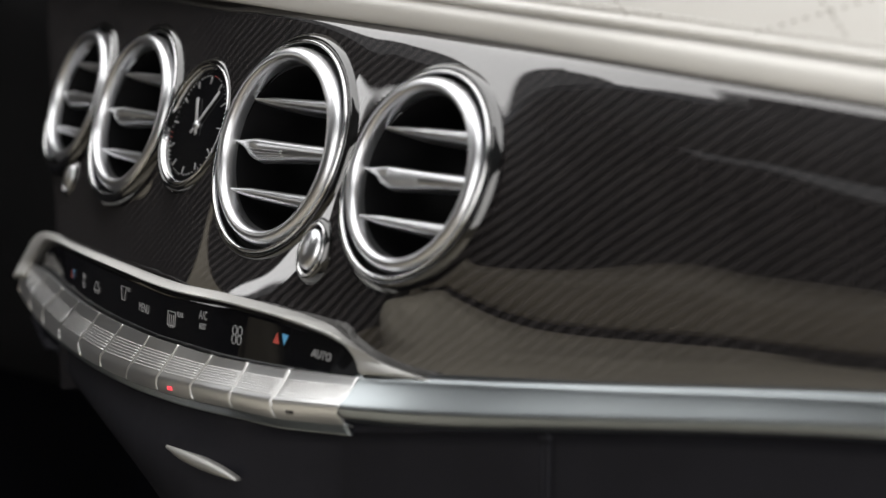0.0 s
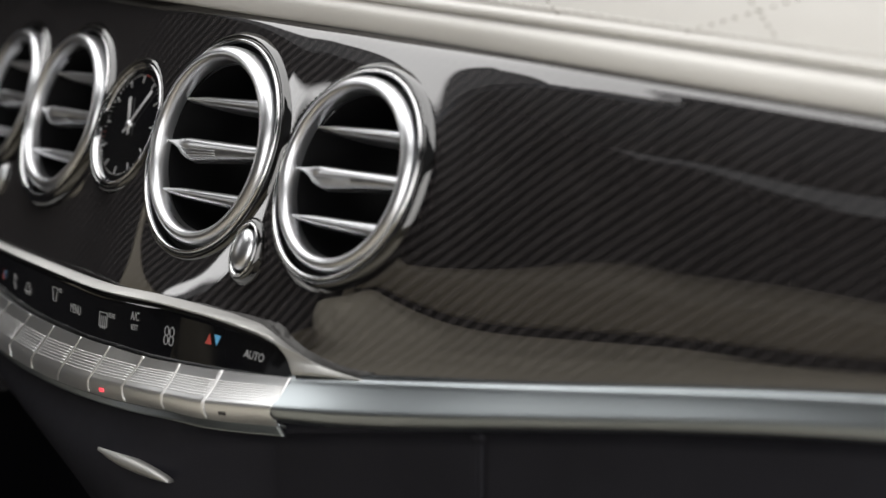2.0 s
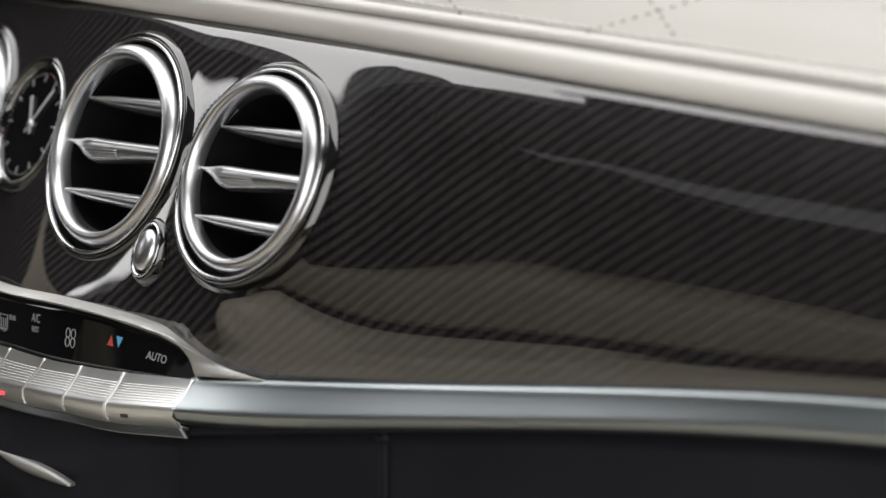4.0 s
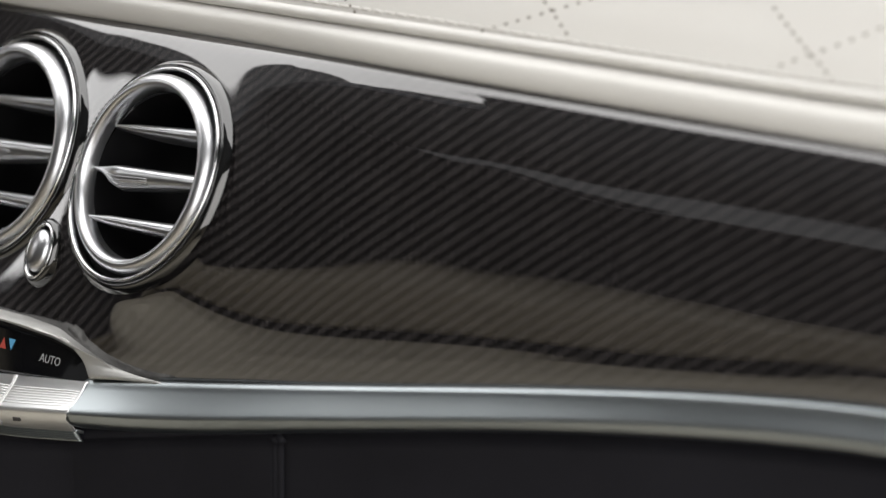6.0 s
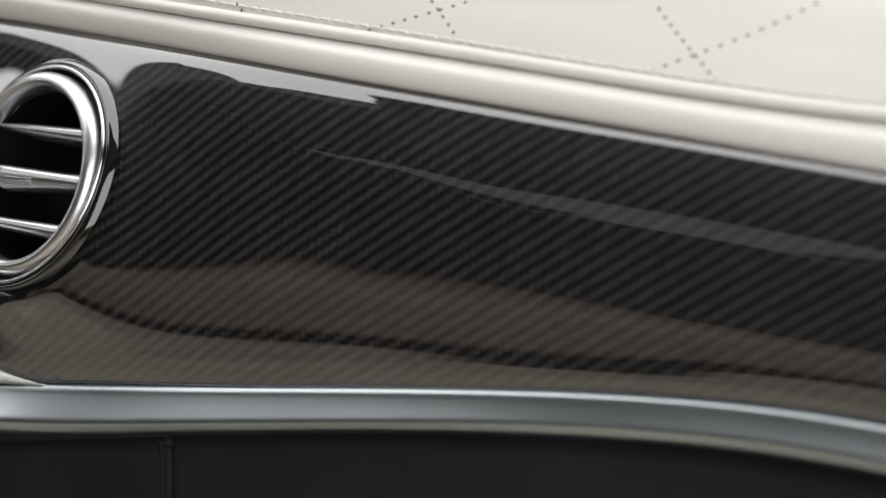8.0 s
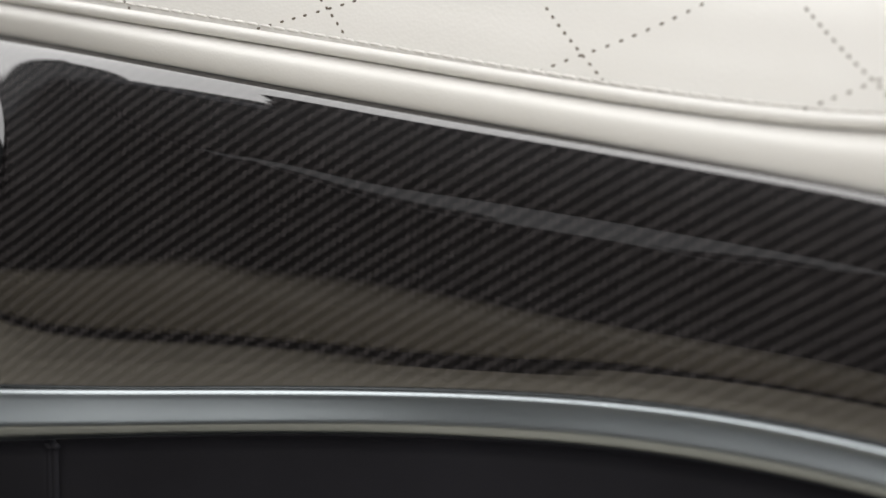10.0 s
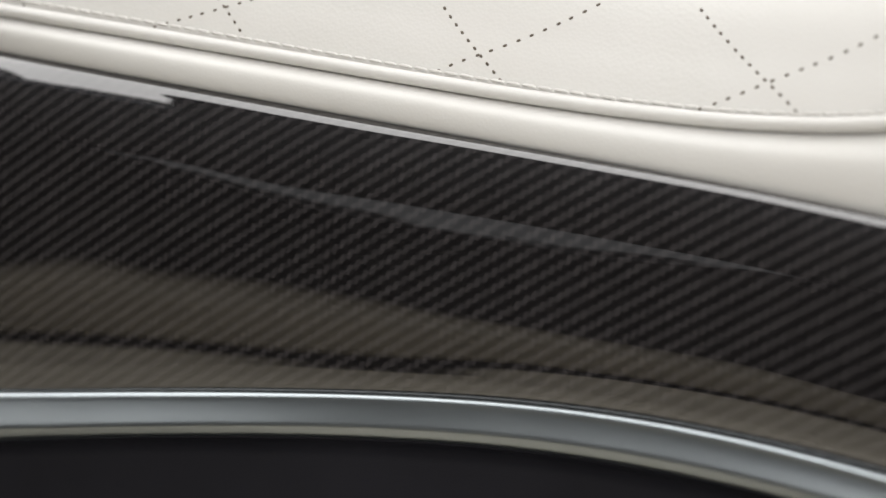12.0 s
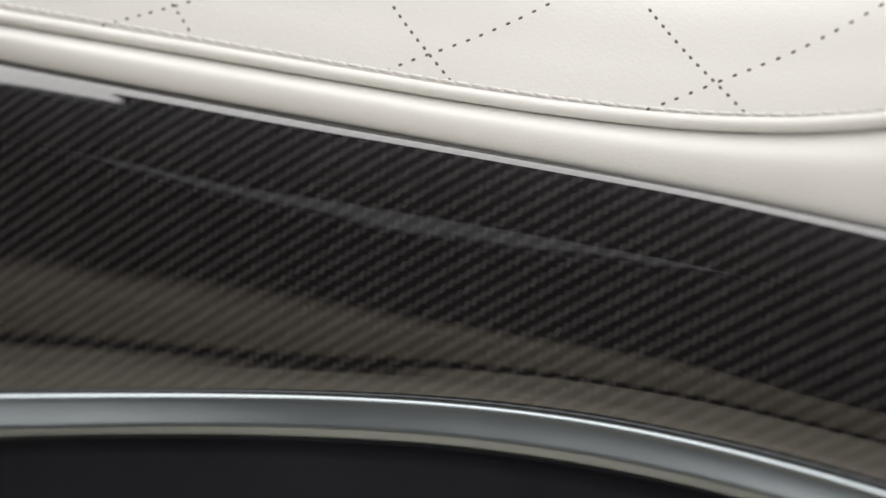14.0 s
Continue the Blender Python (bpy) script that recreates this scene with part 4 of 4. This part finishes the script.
def build_switches():
    count = len(SW_TOP) - 1
    for s in range(count):
        middle = spline(SW_CREASE, s + 0.5)
        switch = empty("toggle_switch", Matrix.Translation(middle), "silver toggle switch with a ribbed upper face", "switch", "row of climate switches")
        home = switch.matrix_world.inverted()
        width = (spline(SW_TOP, s + 1) - spline(SW_TOP, s)).length
        gap = 0.00028 / width
        grid = []
        for f in (0.0, 0.02, 0.05, 0.2, 0.35, 0.5, 0.65, 0.8, 0.95, 0.98, 1.0):
            u = s + gap + (1 - 2 * gap) * f
            top, crease, bottom = spline(SW_TOP, u), spline(SW_CREASE, u), spline(SW_BOT, u)
            out = (crease - (top + bottom) / 2).normalized()
            back = Vector((0, 0.005, -0.002))
            sink = 0.0004 if f in (0.0, 1.0) else (0.00008 if f in (0.02, 0.98) else 0.0)
            row = [top + back, top - out * sink]
            for k in range(1, 14):
                v = k / 14
                row.append(top.lerp(crease, v) + out * (-0.0008 * math.sin(math.pi * v) - sink))
            row += [crease - out * sink, crease.lerp(bottom, 0.15) + out * (0.0005 - sink), crease.lerp(bottom, 0.55) + out * (0.0009 - sink), bottom - out * sink, bottom + back]
            grid.append([home @ p for p in row])
        bm = grid_mesh(grid)
        bmesh.ops.reverse_faces(bm, faces=bm.faces)
        bm.verts.ensure_lookup_table()
        thicken(part("body", bm, SWITCH, switch, "", 40), 0.001)

        def across(u, v, lift):
            top, crease, bottom = spline(SW_TOP, u), spline(SW_CREASE, u), spline(SW_BOT, u)
            out = (crease - (top + bottom) / 2).normalized()
            if v <= 1:
                p = top.lerp(crease, v) + out * (lift - 0.0008 * math.sin(math.pi * v))
            else:
                p = crease.lerp(bottom, v - 1) + out * (lift + 0.0009 * math.sin(math.pi * (v - 1)))
            return home @ p

        for k in range(7):
            v = 0.36 + 0.078 * k
            part("rib", tube([across(s + 0.03 + 0.94 * f / 8, v, 0.00006) for f in range(9)], 0.00024, 6), EDGE_METAL, switch)
        part("edge", tube([across(s + gap, v / 10, 0.0) for v in range(0, 20)], 0.0004, 6), EDGE_METAL, switch, "thin side edge, its highlight put into a lighter metal")
        if s in (7, 10):
            u = s + (0.42 if s == 7 else 0.3)
            crease, bottom, top = spline(SW_CREASE, u), spline(SW_BOT, u), spline(SW_TOP, u)
            out = (crease - (top + bottom) / 2).normalized()
            x = (spline(SW_CREASE, u + 0.05) - spline(SW_CREASE, u - 0.05)).normalized()
            y = (crease - bottom).normalized()
            m = Matrix((x, y, x.cross(y))).transposed().to_4x4()
            m.translation = crease.lerp(bottom, 0.5) + out * 0.0008
            bm = box((0.0036, 0.0016, 0.0006), (0, 0, 0), 0.0002)
            bmesh.ops.transform(bm, matrix=home @ m, verts=bm.verts)
            part("indicator", bm, LED if s == 7 else RUBBER, switch, "lit red indicator" if s == 7 else "unlit grey indicator")
    # ribbed band below the switches
    rows = []
    for a in range(161):
        u = count * a / 160
        p = spline(SW_BOT, u) + Vector((0, 0.0006, -0.0003))
        rows.append([p + Vector((0, 0.0003 * k + (0.0005 if k % 2 else 0), -0.00045 * k)) for k in range(11)])
    bm = grid_mesh(rows)
    bmesh.ops.reverse_faces(bm, faces=bm.faces)
    band = link("switch_band", bm, BRUSHED, None, "", True, 30)
    thicken(band, 0.001)
    tagged(band, "finely ribbed silver band under the climate switches", "trim strip")


build_switches()


# ---- lower dashboard ----
def build_lower():
    """The glovebox lid and, parted from it by an upright joint, the fixed panel that sweeps into the console under the switches."""
    split, gap, start = 8.40, 0.022, 5.98

    def profile(u, ends):
        p = spline(S_BOT, u)
        d = Vector((p.x, p.y, 0)).normalized()
        prof = [(0.003, 0.0), (0.010, -0.006), (0.012, -0.02), (0.025, -0.09), (0.09, -0.25), (0.25, -0.45)]
        r = [p + d * (k + ends) + Vector((0, 0, z)) for k, z in prof]
        return [p + d * 0.008 + Vector((0, 0, 0.005))] + [spline(r, 5 * k / 24) for k in range(25)]

    def sheet(u0, u1, count, joint):
        return [profile(u0 + (u1 - u0) * a / count, 0.002 if a == joint else (0.0003 if abs(a - joint) == 1 else 0.0)) for a in range(count + 1)]

    # the console under the switches turns by degrees into the profile of the panel
    foot = [(-0.62, 0.50, 0.545), (-0.60, 0.485, 0.54), (-0.575, 0.47, 0.53), (-0.54, 0.455, 0.52), (-0.50, 0.445, 0.51), (-0.46, 0.445, 0.50), (-0.41, 0.452, 0.50)]
    end = profile(start, 0.0)
    rows = []
    for a in range(120):
        f = a / 120
        p, q = spline(SW_BOT, 11 * f), spline(foot, 6 * f)
        blend = min(max((f - 0.50) / 0.50, 0.0), 1.0)
        blend = blend * blend * (3 - 2 * blend)
        own = [p + Vector((0, 0.007, -0.0075)), p.lerp(q, 0.3) + Vector((0, -0.004, -0.004)), p.lerp(q, 0.7) + Vector((0, -0.003, 0)), q, q + Vector((0.02, 0.03, -0.12))]
        own = [p + Vector((0, 0.009, 0.002))] + [spline(own, 4 * k / 24) for k in range(25)]
        flat = [e + (p - spline(SW_BOT, 11)) for e in end]
        rows.append([a.lerp(b, blend) for a, b in zip(own, flat)])
    bm = grid_mesh(rows + sheet(start, split - gap, 90, 90))
    bmesh.ops.reverse_faces(bm, faces=bm.faces)
    side = link("lower_panel", bm, BLACK)
    tagged(thicken(side, 0.004), "black soft plastic lower dashboard panel sweeping into the centre console", "dashboard")
    bm = grid_mesh(sheet(split + gap, LAST, 260, 0))
    bmesh.ops.reverse_faces(bm, faces=bm.faces)
    lid = link("glovebox_lid", bm, BLACK)
    tagged(thicken(lid, 0.004), "closed black soft plastic glovebox lid", "glovebox")
    for ob, u in ((side, split - gap), (lid, split + gap)):
        p = spline(S_BOT, u)
        d = Vector((p.x, p.y, 0)).normalized()
        line = [p + d * (k + 0.0022) + Vector((0, 0, z)) for k, z in ((0.006, -0.003), (0.010, -0.006), (0.012, -0.02), (0.018, -0.055), (0.025, -0.09), (0.05, -0.16), (0.09, -0.25))]
        part("edge_bead", tube([spline(line, 6 * k / 30) for k in range(31)], 0.0022, 8), BLACK, ob, "rounded moulded edge")
    # slim bright blade set into the console
    line = [(-0.5628, 0.4476, 0.5814), (-0.5491, 0.4445, 0.5806), (-0.5355, 0.4429, 0.5799), (-0.5228, 0.4421, 0.5791), (-0.5113, 0.4418, 0.5780)]
    rows = []
    for a in range(41):
        f = a / 40
        p = spline(line, 4 * f)
        h = 0.0031 * (math.sin(math.pi * min(f * 0.85 + 0.12, 1.0)) ** 0.7)
        rows.append([p + Vector((0, 0.002, h)), p + Vector((0, -0.0008, h * 0.7)), p + Vector((0, -0.0016, 0)), p + Vector((0, -0.0008, -h * 0.7)), p + Vector((0, 0.002, -h))])
    bm = grid_mesh(rows)
    bmesh.ops.reverse_faces(bm, faces=bm.faces)
    tagged(thicken(link("console_trim", bm, FRAME), 0.0006), "slim silver trim blade on the centre console", "trim strip")


build_lower()


# ---- cabin around ----
def shell(name, size, centre, material, label, category, bevel=0.01):
    ob = link(name, box(size, centre, bevel), material, None, "", True, 40)
    return tagged(ob, label, category, kind="structure")


shell("floor", (1.66, 3.2, 0.04), (-0.58, -0.42, -0.02), CARPET, "black carpet on the car floor", "floor")


def slab(outline, z0, z1, bevel=0.0):
    """An upright-sided sheet over an outline in plan."""
    bm = bmesh.new()
    low = [bm.verts.new((x, y, z0)) for x, y in outline]
    high = [bm.verts.new((x, y, z1)) for x, y in outline]
    bm.faces.new(low), bm.faces.new(high)
    for k in range(len(outline)):
        j = (k + 1) % len(outline)
        bm.faces.new((low[k], low[j], high[j], high[k]))
    bmesh.ops.recalc_face_normals(bm, faces=bm.faces)
    if bevel:
        bmesh.ops.bevel(bm, geom=bm.edges[:], offset=bevel, segments=2, affect="EDGES", profile=0.5)
    return bm


def build_ceiling():
    """Unseen headliner, cut to shape the panel's reflections: its front edge over the windscreen steps forward on the
    passenger's side, and a gap lies open over the rear seats.
    """
    bm = bmesh.new()
    front = [(-1.38, -1.17), (-1.38, -0.03), (-1.05, -0.09), (-0.71, -0.165), (-0.685, -0.12), (-0.675, -0.13), (-0.66, -0.04), (-0.645, -0.05), (-0.62, 0.10), (-0.40, 0.20), (0.22, 0.30), (0.22, -1.17)]
    side = [(-1.38, -1.52), (-1.31, -1.62), (-1.285, -2.0), (-1.38, -2.0)]
    rear = [(-0.80, -1.17), (0.22, -1.17), (0.22, -2.0), (-0.80, -2.0)]
    for outline in (front, rear, side):
        piece = slab(outline, 1.25, 1.29, 0.004)
        mesh = bpy.data.meshes.new("ceiling_piece")
        piece.to_mesh(mesh)
        piece.free()
        bm.from_mesh(mesh)
        bpy.data.meshes.remove(mesh)
    return tagged(link("ceiling", bm, HEADLINER, None, "", True, 40), "grey cloth headliner", "ceiling", kind="structure")


build_ceiling()
shell("wall_front", (1.66, 0.04, 0.92), (-0.58, 1.16, 0.46), CLOTH, "black bulkhead behind the dashboard", "bulkhead")
shell("wall_rear", (1.66, 0.04, 1.245), (-0.58, -2.0, 0.6225), CLOTH, "dark rear wall of the cabin", "wall")
# unseen walls round an opening assumed for the fill lamp: sill, pillars and roof rail
shell("wall_right_sill", (0.05, 1.12, 0.50), (0.225, -0.10, 0.25), SEAT, "unseen beige leather sill under the opening at the passenger's side", "door sill")
shell("wall_right_rear", (0.05, 1.36, 1.26), (0.225, -1.34, 0.63), BLACK, "black rear pillar lining", "pillar")
shell("wall_right_front", (0.05, 0.72, 1.26), (0.225, 0.82, 0.63), BLACK, "black front pillar lining", "pillar")


def build_left_lining():
    """The driver's door lining, unseen; its top slopes down to the front to fit its reflection in the panel."""
    outline = [(-2.02, 0.0), (-2.02, 0.68), (-1.2, 0.675), (-0.85, 0.66), (-0.65, 0.64), (-0.54, 0.60), (-0.48, 0.53), (-0.45, 0.42), (-0.44, 0.0)]
    bm = bmesh.new()
    inner = [bm.verts.new((-1.36, y, z)) for y, z in outline]
    outer = [bm.verts.new((-1.41, y, z)) for y, z in outline]
    bm.faces.new(inner)
    bm.faces.new(outer[::-1])
    for k in range(len(outline)):
        j = (k + 1) % len(outline)
        bm.faces.new((inner[k], inner[j], outer[j], outer[k]))
    bmesh.ops.recalc_face_normals(bm, faces=bm.faces)
    return tagged(link("wall_left", bm, SEAT_BACK, None, "", True, 30), "taupe leather driver door lining", "door", kind="structure")


build_left_lining()
# black wall and block added to keep the view left of the panel dark
shell("wall_left_front", (0.04, 3.2, 0.74), (-1.40, -0.42, 0.37), BLACK, "plain black wall on the driver's side", "door")
shell("dark_left_block", (0.52, 0.40, 0.42), (-1.12, 0.86, 0.70), CLOTH, "plain black block left of the dashboard", "dashboard", 0.05)
shell("trim_right_roof", (0.04, 1.12, 0.10), (0.23, -0.10, 1.205), HEADLINER, "dark roof rail lining", "roof rail")
# driver's door lining up to the window; the unseen posts narrow the window to its lamp
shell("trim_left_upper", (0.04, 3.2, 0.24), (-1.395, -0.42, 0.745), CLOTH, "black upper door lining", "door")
shell("trim_left_lining", (0.012, 0.27, 0.17), (-1.352, 0.225, 0.785), SEAT_BACK, "taupe leather insert of the driver door", "door")
shell("trim_left_rear", (0.036, 1.39, 0.52), (-1.395, -0.755, 1.01), CLOTH, "unseen black wall behind the side lamp's opening", "pillar")
shell("trim_left_quarter", (0.036, 0.57, 0.50), (-1.395, -1.735, 1.00), CLOTH, "unseen black lining that closes the rear quarter", "pillar")
shell("trim_left_front", (0.036, 1.11, 0.52), (-1.395, 0.625, 1.01), CLOTH, "unseen black wall before the side lamp's opening", "pillar")
shell("trim_left_top", (0.036, 0.128, 0.115), (-1.395, 0.005, 1.2125), CLOTH, "unseen black wall over the side lamp's opening", "roof rail")


# unseen bench in place of two seats, shaped to fit its reflection in the panel
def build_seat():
    # anchor placed to give the wanted focus depth as the camera turns
    seat = empty("car_seat", Matrix.Translation((-0.895, 0.038, 0)), "unseen beige leather bench with cushion and backrest", "seat")
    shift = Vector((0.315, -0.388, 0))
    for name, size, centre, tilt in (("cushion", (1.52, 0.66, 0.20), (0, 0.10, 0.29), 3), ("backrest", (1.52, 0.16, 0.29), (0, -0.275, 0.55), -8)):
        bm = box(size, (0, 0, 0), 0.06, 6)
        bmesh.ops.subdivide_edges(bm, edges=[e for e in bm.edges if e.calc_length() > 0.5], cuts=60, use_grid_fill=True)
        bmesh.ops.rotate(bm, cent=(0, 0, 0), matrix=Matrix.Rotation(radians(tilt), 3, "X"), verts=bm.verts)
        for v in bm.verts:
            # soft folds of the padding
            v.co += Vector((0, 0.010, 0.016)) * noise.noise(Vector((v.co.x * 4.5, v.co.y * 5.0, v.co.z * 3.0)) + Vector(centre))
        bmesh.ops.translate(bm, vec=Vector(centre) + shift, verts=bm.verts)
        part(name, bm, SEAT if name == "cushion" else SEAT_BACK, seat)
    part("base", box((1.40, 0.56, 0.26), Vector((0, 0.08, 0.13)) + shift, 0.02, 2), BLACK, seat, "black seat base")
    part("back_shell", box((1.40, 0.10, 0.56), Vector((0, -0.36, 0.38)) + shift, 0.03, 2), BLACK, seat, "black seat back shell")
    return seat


# focus follows the seat's anchor, which is placed from focus depths along the camera path
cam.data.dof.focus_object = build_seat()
